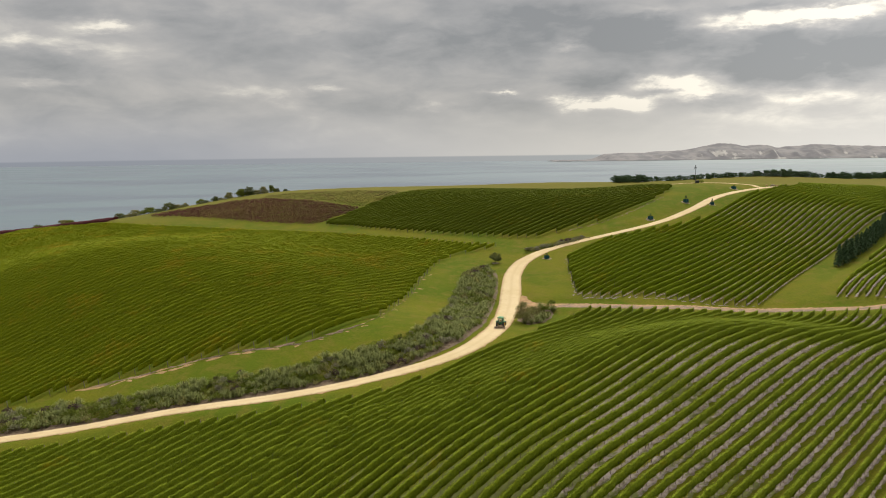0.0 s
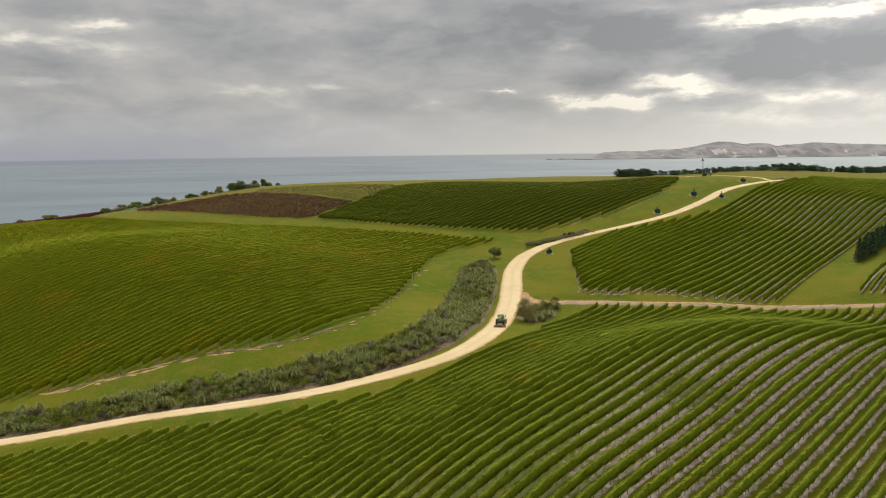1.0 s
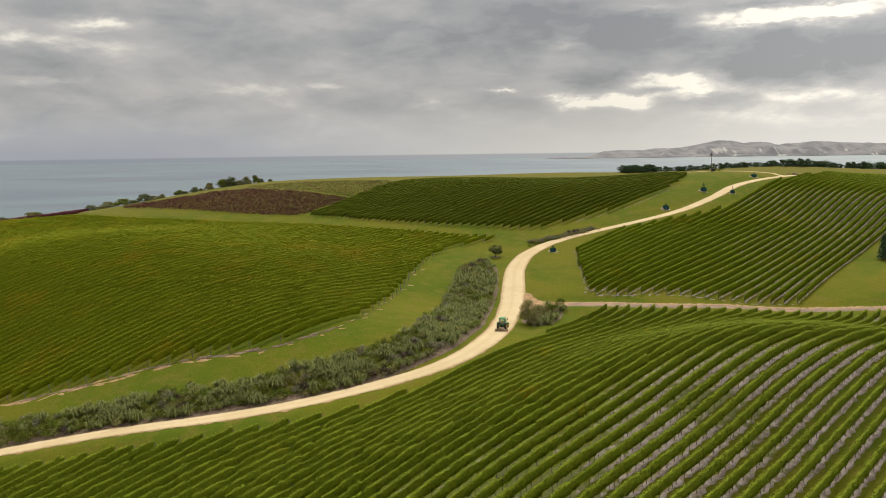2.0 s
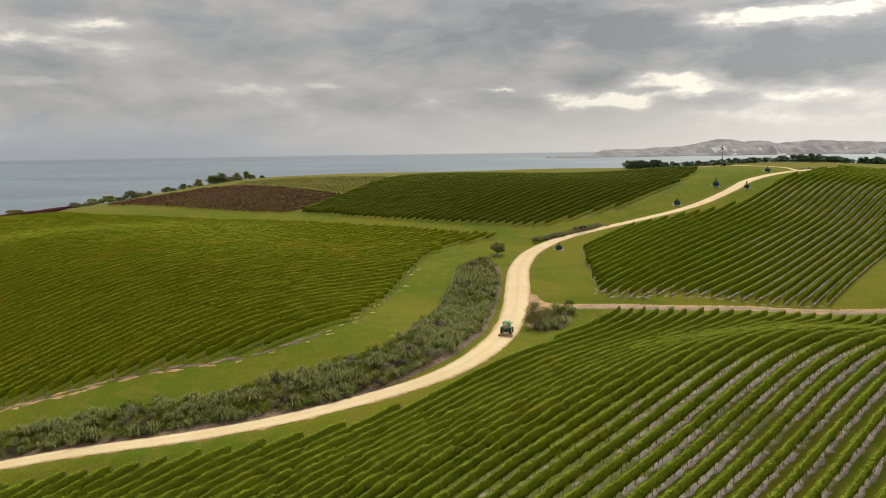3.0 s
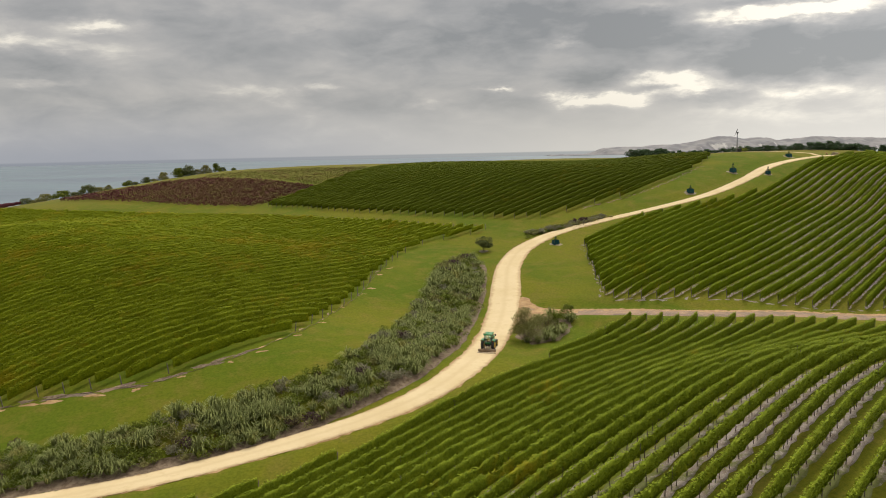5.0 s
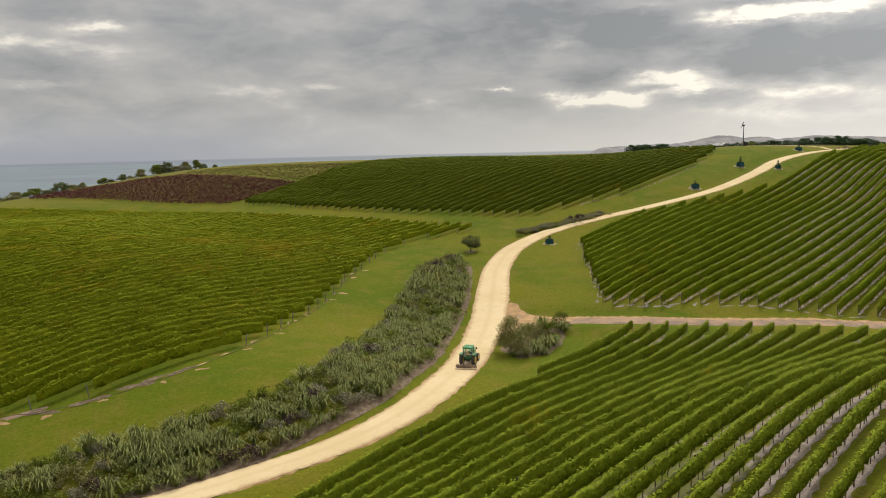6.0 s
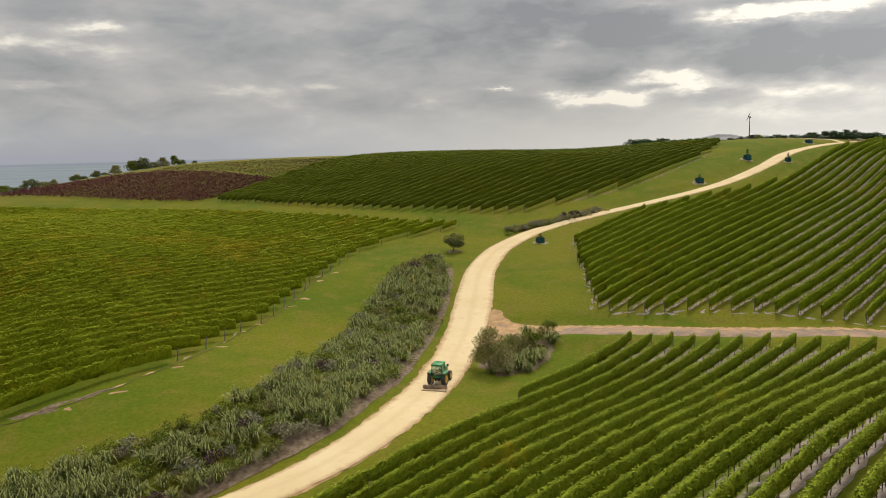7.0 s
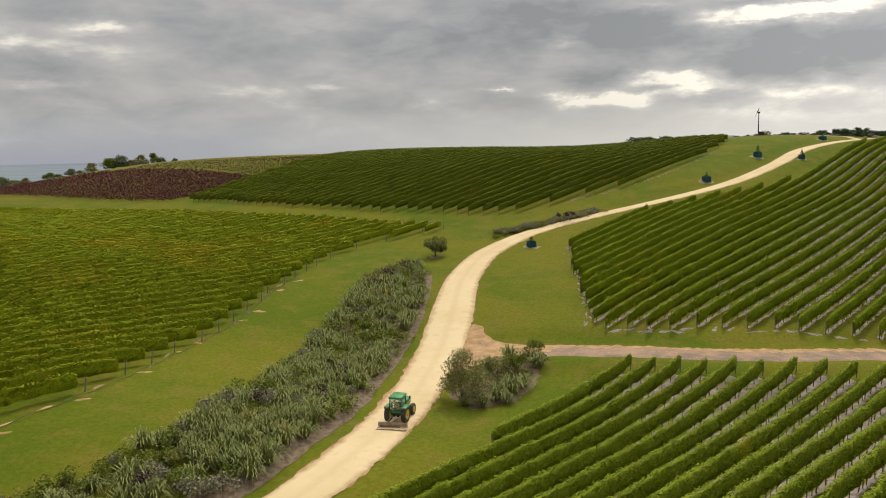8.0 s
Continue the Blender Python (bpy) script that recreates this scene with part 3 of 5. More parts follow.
def trunk_mesh(k):
    """One of five gnarled trunks, bent at the knee and forked under the wire."""
    if not TRUNK_MESH:
        for j in range(5):
            rng = np.random.default_rng(300 + j)
            knee, head = np.array([*rng.normal(size=2) * 0.05, 0.45]), np.array([*rng.normal(size=2) * 0.07, 0.82])
            arms = [head + (dx, 0.0, 0.22) for dx in (-0.3, 0.3)]
            v, f = prism(np.array([(0, 0, -0.1), knee, head, head]), np.array([knee, head, *arms]), np.array([0.05, 0.042, 0.03, 0.03]), np.array([0.042, 0.036, 0.02, 0.02]), 4)
            TRUNK_MESH.append(mesh_of("trunk", v, f, M_BARK))
    return TRUNK_MESH[k]


def vine_row(p, q, mat, label, group, rng, step, leaves, leaf_size, tall=1.0, posts=0.0, trunks=True, gaps=-0.62, loose=1.0, lone=True, core=0.72, low=0.0, bushy=0.0, each_trunk=False, proud=0.12, near=None, hang=1.1, uneven=1.0, girth=1.0):
    """One trellised row of vines from p to q: foliage, trunks, end posts and posts between."""
    p, q = np.array(p), np.array(q)
    length = float(np.hypot(*(q - p)))
    along = (q - p) / length
    side = np.array([-along[1], along[0]])
    n = max(int(length / step), 3)
    s = np.linspace(-0.1, length + 0.1, n)
    xy = p + along * s[:, None]
    z = ground(xy[:, 0], xy[:, 1])
    own = np.interp(s, np.arange(0, length + 4, 1.8), rng.normal(size=len(np.arange(0, length + 4, 1.8))))
    g = vigour(xy[:, 0], xy[:, 1]) + 0.3 * own
    wide = np.clip(1.0 + 0.07 * g + 0.20 * own + 0.10 * rng.normal(size=n), 0.4, 1.4)
    high = np.clip(1.01 + uneven * (0.03 * g + 0.065 * own + 0.035 * rng.normal(size=n)), 0.7, 1.2)
    # each vine swells round its own trunk
    swell = 0.5 - 0.5 * np.cos(2 * np.pi * (s - 0.8) / 1.8 + math.pi)
    wide *= 1 - bushy * 0.42 * swell
    high *= 1 - bushy * uneven * 0.10 * swell
    wide *= girth
    weak = g < gaps
    wide[weak] *= 0.6
    high[weak] *= 1 - 0.2 * uneven
    # thinner, lower last vines
    taper = np.clip((np.minimum(s - s[0], s[-1] - s) + 0.3) / rng.uniform(1.0, 2.0), 0.25, 1.0)
    wide *= 0.35 + 0.65 * taper
    high *= 0.80 + 0.20 * taper
    m = len(PROFILE)
    lat = PROFILE[None, :, 0] * wide[:, None] * core + 0.06 * rng.normal(size=(n, m))
    up = 0.75 + (PROFILE[None, :, 1] - 0.75) * high[:, None] * 0.92 + 0.08 * uneven * rng.normal(size=(n, m))
    up[:, [0, -1]] -= low
    up *= tall
    body = np.concatenate([xy[:, None] + side * lat[..., None], (z[:, None] + up)[..., None]], 2).reshape(-1, 3)
    i = np.arange(n - 1)[:, None] * m + np.arange(m)[None]
    j = np.arange(n - 1)[:, None] * m + (np.arange(m)[None] + 1) % m
    quads = np.stack([i, j, j + m, i + m], 2).reshape(-1, 4)
    k = int(length * leaves * (near[2] if near else 1))
    at = rng.uniform(0, n - 1.001, k)
    if near:
        yk = np.interp(at, np.arange(n), xy[:, 1])
        at = at[rng.uniform(size=k) * near[2] < np.interp(yk, near[:2], near[3])]
        k = len(at)
    lo = at.astype(int)
    fr = at - lo
    edge = np.interp(rng.uniform(size=k), (0, 0.15, 0.29, 0.43, 0.57, 0.71, 0.85, 1), (0, 1, 2, 3, 4, 5, 6, 6.99))
    e0 = edge.astype(int)
    ef = edge - e0
    pr = PROFILE[e0] * (1 - ef)[:, None] + PROFILE[e0 + 1] * ef[:, None]
    w = wide[lo] * (1 - fr) + wide[lo + 1] * fr
    h = high[lo] * (1 - fr) + high[lo + 1] * fr
    spread = 1 + loose * 0.16 * np.abs(rng.normal(size=k))
    lx = pr[:, 0] * w * spread * 0.95 + 0.05 * rng.normal(size=k)
    lz = 0.75 + (pr[:, 1] - 0.75) * h + loose * 0.07 * rng.normal(size=k)
    lz -= low * np.clip((1.1 - pr[:, 1]) / 0.6, 0, 1)
    shoot = (pr[:, 1] > 1.8) & (rng.uniform(size=k) < 0.28)
    lz[shoot] += loose * rng.uniform(0.02, 0.17, shoot.sum())
    lz *= tall
    base = xy[lo] * (1 - fr)[:, None] + xy[lo + 1] * fr[:, None]
    centre = np.column_stack([base + side * lx[:, None], z[lo] * (1 - fr) + z[lo + 1] * fr + lz])
    out = np.column_stack([side[None] * (pr[:, 0] * 2.6)[:, None], np.clip((pr[:, 1] - 1.74) * 8.0, -0.5, 1.9)]) + 0.36 * rng.normal(size=(k, 3))
    grow = np.interp(centre[:, 1], near[:2], near[4]) if near else 1.0
    lv = leaf_quads(centre, out, leaf_size * grow * rng.uniform(0.65, 1.3, k), rng, hang)
    lf = np.arange(4 * k).reshape(-1, 4) + len(body)
    if not core:
        return lv, lf - len(body)
    if not lone:
        return np.concatenate([body, lv]), np.concatenate([quads, lf])
    row = thing("vine_row", label, "grapevine row", group, Matrix.Translation((*p, 0.0)))
    off = np.array([*p, 0.0])
    part("foliage", mesh_of("foliage", np.concatenate([body, lv]) - off, np.concatenate([quads, lf]), mat), row)
    if trunks:
        t = np.arange(0.8, length - 0.5, 1.8) + rng.uniform(-0.15, 0.15)
        bx = p + along * t[:, None]
        bz = ground(bx[:, 0], bx[:, 1])
        lean = 0.07 * rng.normal(size=(len(t), 2))
        if each_trunk:
            for c, cz, l in zip(bx - p, bz, lean):
                part("trunk", trunk_mesh(int(abs(l[0]) * 400) % 5), row, "", Matrix.Translation((*c, cz)) @ Matrix.Rotation(l[1] * 40, 4, "Z"))
        else:
            v, f = prism(np.column_stack([bx, bz - 0.1]), np.column_stack([bx + lean, bz + 0.95 * tall]), np.full(len(t), 0.045), np.full(len(t), 0.03), 4)
            part("trunk_line", mesh_of("trunk_line", v - off, f, M_BARK), row, "gnarled brown vine trunks", kind="stuff")
    for c, way in ((p, -1), (q, 1)):
        e = c + along * way * proud
        tilt = Matrix.Rotation(radians(7) * way, 4, Vector((-along[1], along[0], 0)))
        part("end_post", post_mesh(round(1.45 * tall, 2), 0.07 if proud > 0.5 else 0.055), row, "grey weathered timber end post",
             Matrix.Translation((*(e - p), ground_at(*e))) @ tilt)
    if posts:
        for d in np.arange(posts, length - 2, posts):
            c = p + along * d
            part("post", post_mesh(round(1.95 * tall, 2), 0.035), row, "", Matrix.Translation((*(c - p), ground_at(*c))))
    return row


def clip_line(poly, origin, along):
    """The stretches of a line that lie inside a plan polygon."""
    cuts = []
    side = np.array([-along[1], along[0]])
    for a, b in zip(poly, poly[1:] + poly[:1]):
        a, b = np.array(a, float) - origin, np.array(b, float) - origin
        da, db = a @ side, b @ side
        if (da > 0) != (db > 0):
            u = da / (da - db)
            cuts.append(float((a + (b - a) * u) @ along))
    cuts.sort()
    return [(s, e) for s, e in zip(cuts[::2], cuts[1::2]) if e - s > 4]


def join_rows(made, name, label, mat):
    """Far rows as one mesh."""
    vs, fs, n = [], [], 0
    for v, f in made:
        vs.append(v), fs.append(f + n)
        n += len(v)
    tagged(new(name, mesh_of(name, np.concatenate(vs), np.concatenate(fs), mat)), label, "grapevines", kind="stuff")


def vine_block(poly, angle, spacing, mat, label, group, seed, shift=0.0, soil=0.33, soil_name="", joined="", **how):
    """All rows of one block, and the bare strips of soil under them."""
    rng = np.random.default_rng(seed)
    along = np.array([math.cos(radians(angle)), math.sin(radians(angle))])
    side = np.array([-along[1], along[0]])
    ds = [np.array(c) @ side for c in poly]
    verts, faces, count = [], [], 0
    d = math.floor(min(ds) / spacing) * spacing + shift
    rows = []
    while d < max(ds):
        for s, e in clip_line(poly, side * d, along):
            s, e = s + rng.uniform(-0.5, 0.5), e + rng.uniform(-0.5, 0.5)
            rows.append((side * d + along * s, side * d + along * e))
            if soil:
                line = side * d + along * np.arange(s + 0.2, e - 0.1, 0.8)[:, None]
                v, f = ribbon(line, np.broadcast_to(along, line.shape), soil, soil, 0.03, 2, 0.13, seed + int(d * 7) % 997)
                verts.append(v)
                faces.append(f + count)
                count += len(v)
        d += spacing
    if soil:
        ob = new("soil_strips", mesh_of("soil_strips", np.concatenate(verts), np.concatenate(faces), M_SOIL, True))
        tagged(ob, "bare grey stony soil in strips under the vine rows", "soil", kind="stuff")
    made = []
    for p, q in rows:
        made.append(vine_row(p, q, mat, label, group, rng, lone=not joined, **how))
    if joined:
        join_rows(made, joined, label, mat)


FRONT = [(-108, 126), (-77, 124.5), (-57, 124.4), (-36.5, 125.8), (-27, 127.2), (-16, 130.2), (-6, 135), (3, 141.3), (11.7, 149), (17, 156), (21.5, 162), (26.3, 168.4), (31, 174.5), (36.3, 180.8),
         (39.5, 182.6), (50, 179.2), (60, 179), (74, 180.4), (88, 178.6), (97, 174.5), (110, 168.5), (128, 163), (122, 150), (82, 80), (-10, 80), (-108, 100)]
WEST = [(-93, 148), (-80, 150.5), (-57, 153), (-45, 154.8), (-36, 155.6), (-28, 157), (-22, 161.4), (-16.8, 166.4), (-13.8, 171.2), (-11.8, 175.5), (-9.6, 187), (-7.2, 199), (-5.6, 212), (-3.8, 222), (-1.6, 233), (4.4, 245.4),
        (11.4, 251.6), (22.5, 255.8), (9.5, 258.4), (-16, 269.5), (-23, 271.8), (-47, 285.5), (-62, 294.8), (-92, 312.8), (-103, 318), (-134, 330), (-155, 341), (-200, 350), (-222, 320), (-205, 250), (-170, 190), (-120, 152)]
UPPER = [(33, 264.4), (21, 267), (4, 272), (-17, 281.8), (-27, 288.5), (-49, 306.5), (-38, 320), (-26.5, 337), (-18, 350), (0, 353), (33, 352), (65, 345), (90, 335), (100, 327), (89.5, 307.5), (75.5, 291), (59, 277.8), (45, 270.6)]
RED = [(-54, 309.8), (-76, 323.5), (-99, 336), (-122, 345.5), (-141, 353), (-140, 357), (-120, 364), (-104, 370), (-88, 369), (-72, 361), (-57, 350.5), (-44, 336), (-37, 327), (-42, 319.5)]
PALE = [(-36, 328.5), (-28.5, 338), (-20, 351), (-24, 366), (-45, 374), (-70, 379), (-92, 377), (-86, 370.5), (-70, 362.5), (-55, 351.5), (-43, 337.5)]
RED_FAR = [(-235, 353), (-160, 351), (-158, 358), (-235, 364)]
EAST = [(41.6, 238), (40.3, 225), (38.3, 195.2), (47.5, 192.8), (60, 192), (86, 191), (98, 204.5), (150, 264), (214, 336), (214, 388), (190, 385), (160, 342), (149, 330), (131, 313), (117.2, 298), (100.7, 280.4), (90.4, 272),
        (78, 265.6), (66.4, 259.6), (60, 256.3), (53.6, 252), (47.7, 246)]
EAST_FAR = [(103.2, 187.6), (112, 179.8), (128, 172), (152, 207), (207, 298), (190, 292), (147, 244), (111.5, 198)]


vine_block(FRONT, 47, 2.27, M_VINE, "long trellised row of green grapevines on the near slope", "vine rows of the near block", 11, soil=0.37, step=0.45, leaves=70, core=0.5, leaf_size=0.085, low=0.06, near=(130.0, 148.0, 2.0, (0.9, 2.0), (1.15, 0.9)), loose=0.75, posts=7.2, bushy=0.35, each_trunk=True, uneven=0.8, girth=0.88)
vine_block(WEST, 47.5, 2.38, M_VINE_OLD, "trellised row of yellowing green grapevines on the western knoll", "vine rows of the western block", 12, soil=0.0, step=0.9, leaves=26, leaf_size=0.125, core=0.5, low=0.1, near=(175.0, 245.0, 3.2, (3.2, 0.7), (0.92, 1.3)), loose=0.8, uneven=0.65, girth=0.9, posts=0.0, gaps=-0.55, trunks=False, bushy=0.9, proud=0.75)
vine_block(UPPER, 43, 2.4, M_VINE_DARK, "trellised row of dark green grapevines climbing the crest", "vine rows of the upper block", 13, soil=0.0, step=0.9, leaves=20, leaf_size=0.15, core=0.5, low=0.05, loose=0.7, trunks=False, bushy=0.7, uneven=0.5)
vine_block(EAST, 48.7, 2.3, M_VINE_EAST, "trellised row of dense green grapevines beside the gravel road", "vine rows of the eastern block", 14, soil=0.17, step=0.6, leaves=40, leaf_size=0.105, core=0.5, low=0.16, near=(205.0, 270.0, 1.8, (1.8, 0.7), (0.9, 1.25)), loose=0.9, posts=7.2, bushy=0.6, uneven=0.6, girth=0.95)
vine_block(EAST_FAR, 50, 2.27, M_VINE_EAST, "trellised rows of green grapevines beyond the shelterbelt", "", 15, joined="far_vine_rows", soil=0.3, step=0.9, leaves=16, leaf_size=0.15, bushy=0.5)
vine_block(RED, 30, 2.6, M_VINE_RED, "rows of dark purple-red leaved vines", "", 16, joined="red_vine_rows", soil=0.0, step=0.9, leaves=40, leaf_size=0.17, tall=0.62, trunks=False, core=0.0, gaps=-0.3, loose=2.0, bushy=1.0)
vine_block(RED_FAR, 10, 2.6, M_VINE_RED, "rows of dark purple-red leaved vines near the cliff", "", 17, joined="red_vine_rows", soil=0.0, step=1.2, leaves=10, leaf_size=0.2, tall=0.85, trunks=False)
vine_block(PALE, 34, 2.6, M_VINE_PALE, "sparse rows of young yellow-green vines on dry ground", "", 18, joined="young_vine_rows", soil=0.0, step=0.9, leaves=16, leaf_size=0.15, tall=0.5, trunks=False, gaps=0.1, core=0.0, loose=2.2, bushy=1.0)


# ---- plants ----
def blades(rng, count, high, spread, width):
    """A tuft of long arching blades."""
    v, quads, tris = [], [], []
    for _ in range(count):
        a, out = rng.uniform(0, 2 * np.pi), rng.uniform(0.15, 1.0)
        d = np.array([math.cos(a), math.sin(a), 0.0])
        s = np.array([-d[1], d[0], 0.0])
        h, w = high * rng.uniform(0.65, 1.1) * (1.1 - 0.35 * out), width * rng.uniform(0.7, 1.2)
        reach = spread * out * rng.uniform(0.7, 1.1)
        b = d * rng.uniform(0, 0.22) * spread + s * rng.normal() * 0.08 * spread
        pts = [b, b + d * reach * 0.35 + np.array([0, 0, h * 0.62]), b + d * reach * 0.75 + np.array([0, 0, h * (0.97 - 0.12 * out)]), b + d * reach * 1.2 + np.array([0, 0, h * (0.95 - 0.62 * out)])]
        n = len(v)
        for p, k in zip(pts[:3], (0.7, 1.0, 0.8)):
            v += [p - s * w * k, p + s * w * k]
        v.append(pts[3])
        quads += [(n, n + 1, n + 3, n + 2), (n + 2, n + 3, n + 5, n + 4)]
        tris.append((n + 4, n + 5, n + 6))
    return np.array(v), [np.array(quads), np.array(tris)]


def leaf_cloud(rng, centres, radii, count, size, squash=0.8, droop=0.0):
    """Leaves spread through the outer part of a set of overlapping lumps."""
    which = rng.choice(len(centres), count, p=np.array(radii) ** 2 / np.sum(np.array(radii) ** 2))
    d = rng.normal(size=(count, 3))
    d /= np.linalg.norm(d, axis=1)[:, None]
    r = np.array(radii)[which] * rng.uniform(0.55, 1.08, count)
    c = np.array(centres)[which] + d * r[:, None] * np.array([1, 1, squash])
    c[:, 2] -= droop * rng.uniform(0, 1, count) * r
    v = leaf_quads(c, d + 0.6 * rng.normal(size=(count, 3)), size * rng.uniform(0.6, 1.35, count), rng)
    return v, np.arange(4 * count).reshape(-1, 4)


def branches(rng, high, spread, stems, r):
    """Stems that fork twice; gives the mesh arrays and the tips."""
    base, top, r0, r1, tips = [], [], [], [], []
    for k in range(stems):
        a = 2 * np.pi * k / stems + rng.uniform(-0.4, 0.4)
        lean = np.array([math.cos(a), math.sin(a), 0]) * (0.12 if stems > 1 else 0.03) * high
        p0 = np.array([0.12 * math.cos(a), 0.12 * math.sin(a), -0.25]) * (1 if stems > 1 else 0.2) + (0, 0, -0.1)
        p1 = lean + np.array([0, 0, high * rng.uniform(0.32, 0.42)])
        base.append(p0), top.append(p1), r0.append(r), r1.append(r * 0.7)
        for j in range(4):
            b = a + rng.uniform(-1.5, 1.5) if stems > 1 else 2 * np.pi * j / 4 + rng.uniform(-0.5, 0.5)
            p2 = p1 + np.array([math.cos(b), math.sin(b), 0]) * spread * rng.uniform(0.3, 0.5) + np.array([0, 0, high * rng.uniform(0.18, 0.32)])
            base.append(p1), top.append(p2), r0.append(r * 0.6), r1.append(r * 0.35)
            for _ in range(2):
                c = b + rng.uniform(-0.9, 0.9)
                p3 = p2 + np.array([math.cos(c), math.sin(c), 0]) * spread * rng.uniform(0.2, 0.42) + np.array([0, 0, high * rng.uniform(0.05, 0.25)])
                base.append(p2), top.append(p3), r0.append(r * 0.33), r1.append(r * 0.12)
                tips.append(p3)
    v, f = prism(np.array(base), np.array(top), np.array(r0), np.array(r1), 6)
    return v, f, np.array(tips)


def tree_meshes(seed, high, spread, stems, mat, leaves, leaf_size, r=0.12, skirt=0, low=0.16):
    rng = np.random.default_rng(seed)
    v, f, tips = branches(rng, high * 0.86, spread, stems, r)
    if skirt:
        a = rng.uniform(0, 2 * np.pi, skirt)
        d = spread * rng.uniform(0.3, 0.8, skirt)
        tips = np.concatenate([tips, np.column_stack([np.cos(a) * d, np.sin(a) * d, high * rng.uniform(low, 0.55, skirt)])])
    radii = rng.uniform(0.26, 0.42, len(tips)) * spread
    cv, cf = leaf_cloud(rng, tips, radii, leaves, leaf_size, 0.75)
    cv[:, 2] = np.maximum(cv[:, 2], 0.03)
    return mesh_of("trunk", v, f, M_BARK, True), mesh_of("crown", cv, cf, mat)


def bush_meshes(seed, high, spread, mat, leaves, leaf_size, stems=4, r=0.06):
    """A domed bush or low tree, in leaf down to the ground."""
    rng = np.random.default_rng(seed)
    n = 30
    u = rng.uniform(0.02, 0.95, n)
    a = rng.uniform(0, 2 * np.pi, n)
    d = spread * np.sqrt(np.maximum(1 - u * u, 0)) * rng.uniform(0.25, 0.85, n)
    lumps = np.column_stack([np.cos(a) * d, np.sin(a) * d, u * high * 0.86])
    v, f = prism(np.tile([(0, 0, -0.15)], (stems, 1)) + rng.normal(size=(stems, 3)) * (0.15, 0.15, 0), lumps[:stems] * (0.7, 0.7, 1), np.full(stems, r), np.full(stems, r * 0.4), 6)
    cv, cf = leaf_cloud(rng, lumps, rng.uniform(0.20, 0.36, n) * spread, leaves, leaf_size, 0.8)
    cv[:, 2] = np.maximum(cv[:, 2], 0.03)
    return mesh_of("trunk", v, f, M_BARK, True), mesh_of("crown", cv, cf, mat)


def stand(x, y, turn=0.0, scale=1.0, sink=0.0, scale_z=None):
    return Matrix.Translation((x, y, ground_at(x, y) - sink)) @ Matrix.Rotation(turn, 4, "Z") @ Matrix.Diagonal((scale, scale, scale_z or scale, 1))


def tree(x, y, meshes, label, category="tree", group="", turn=0.0, scale=1.0, scale_z=None):
    e = thing("tree", label, category, group, stand(x, y, turn, scale, 0.0, scale_z))
    part("trunk", meshes[0], e)
    part("crown", meshes[1], e)
    return e


def conifer_meshes(seed, high, wide, tiers, count, mat=None):
    """A straight stem with whorls of drooping sprays, thinning to a point."""
    rng = np.random.default_rng(seed)
    tv, tf = prism([(0, 0, -0.3)], [(0, 0, high * 0.96)], [0.022 * high], [0.02], 6)
    u = rng.uniform(0.06, 1.0, count) ** 0.85
    tier = np.round(u * tiers) / tiers
    u = np.clip(0.7 * tier + 0.3 * u, 0.05, 1.0)
    a = rng.uniform(0, 2 * np.pi, count)
    reach = wide * (1 - u) ** 0.75 * (0.75 + 0.25 * np.sin(a * 3 + seed)) * rng.uniform(0.35, 1.08, count) + 0.04
    c = np.column_stack([np.cos(a) * reach, np.sin(a) * reach, u * high + 0.12 * high / tiers * rng.normal(size=count) - 0.10 * reach])
    n = np.column_stack([np.cos(a) * 0.5, np.sin(a) * 0.5, np.full(count, 0.9)]) + 0.5 * rng.normal(size=(count, 3))
    v = leaf_quads(c, n, high * 0.036 * rng.uniform(0.6, 1.5, count), rng)
    return mesh_of("trunk", tv, tf, M_BARK), mesh_of("crown", v, np.arange(4 * count).reshape(-1, 4), mat or M_CONIFER)


FLAX = []
for k in range(6):
    r_ = np.random.default_rng(40 + k)
    v_, f_ = blades(r_, 78, 1.55, 1.5, 0.048)
    FLAX.append(mesh_of("flax_plant", v_, f_, M_FLAX))
SHRUBS = []
for k, mat_ in enumerate((M_SHRUB, M_SHRUB, M_SHRUB_GREY, M_OLIVE, M_SHRUB_RED)):
    r_ = np.random.default_rng(60 + k)
    cs_ = np.column_stack([r_.normal(size=7) * 0.42, r_.normal(size=7) * 0.42, r_.uniform(0.35, 0.95, 7)])
    v_, f_ = leaf_cloud(r_, cs_, r_.uniform(0.4, 0.6, 7), 330, 0.085)
    v_[:, 2] = np.maximum(v_[:, 2], 0.02)
    tv_, tf_ = prism(np.tile([(0, 0, -0.1)], (6, 1)), cs_[:6] * (1, 1, 0.9), np.full(6, 0.025), np.full(6, 0.010), 4)
    n_ = len(v_)
    SHRUBS.append(mesh_of("shrub", np.concatenate([v_, tv_]), [f_, tf_[0] + n_, tf_[1] + n_], [mat_, M_BARK], False,
                          [0] * len(f_) + [1] * (len(tf_[0]) + len(tf_[1]))))

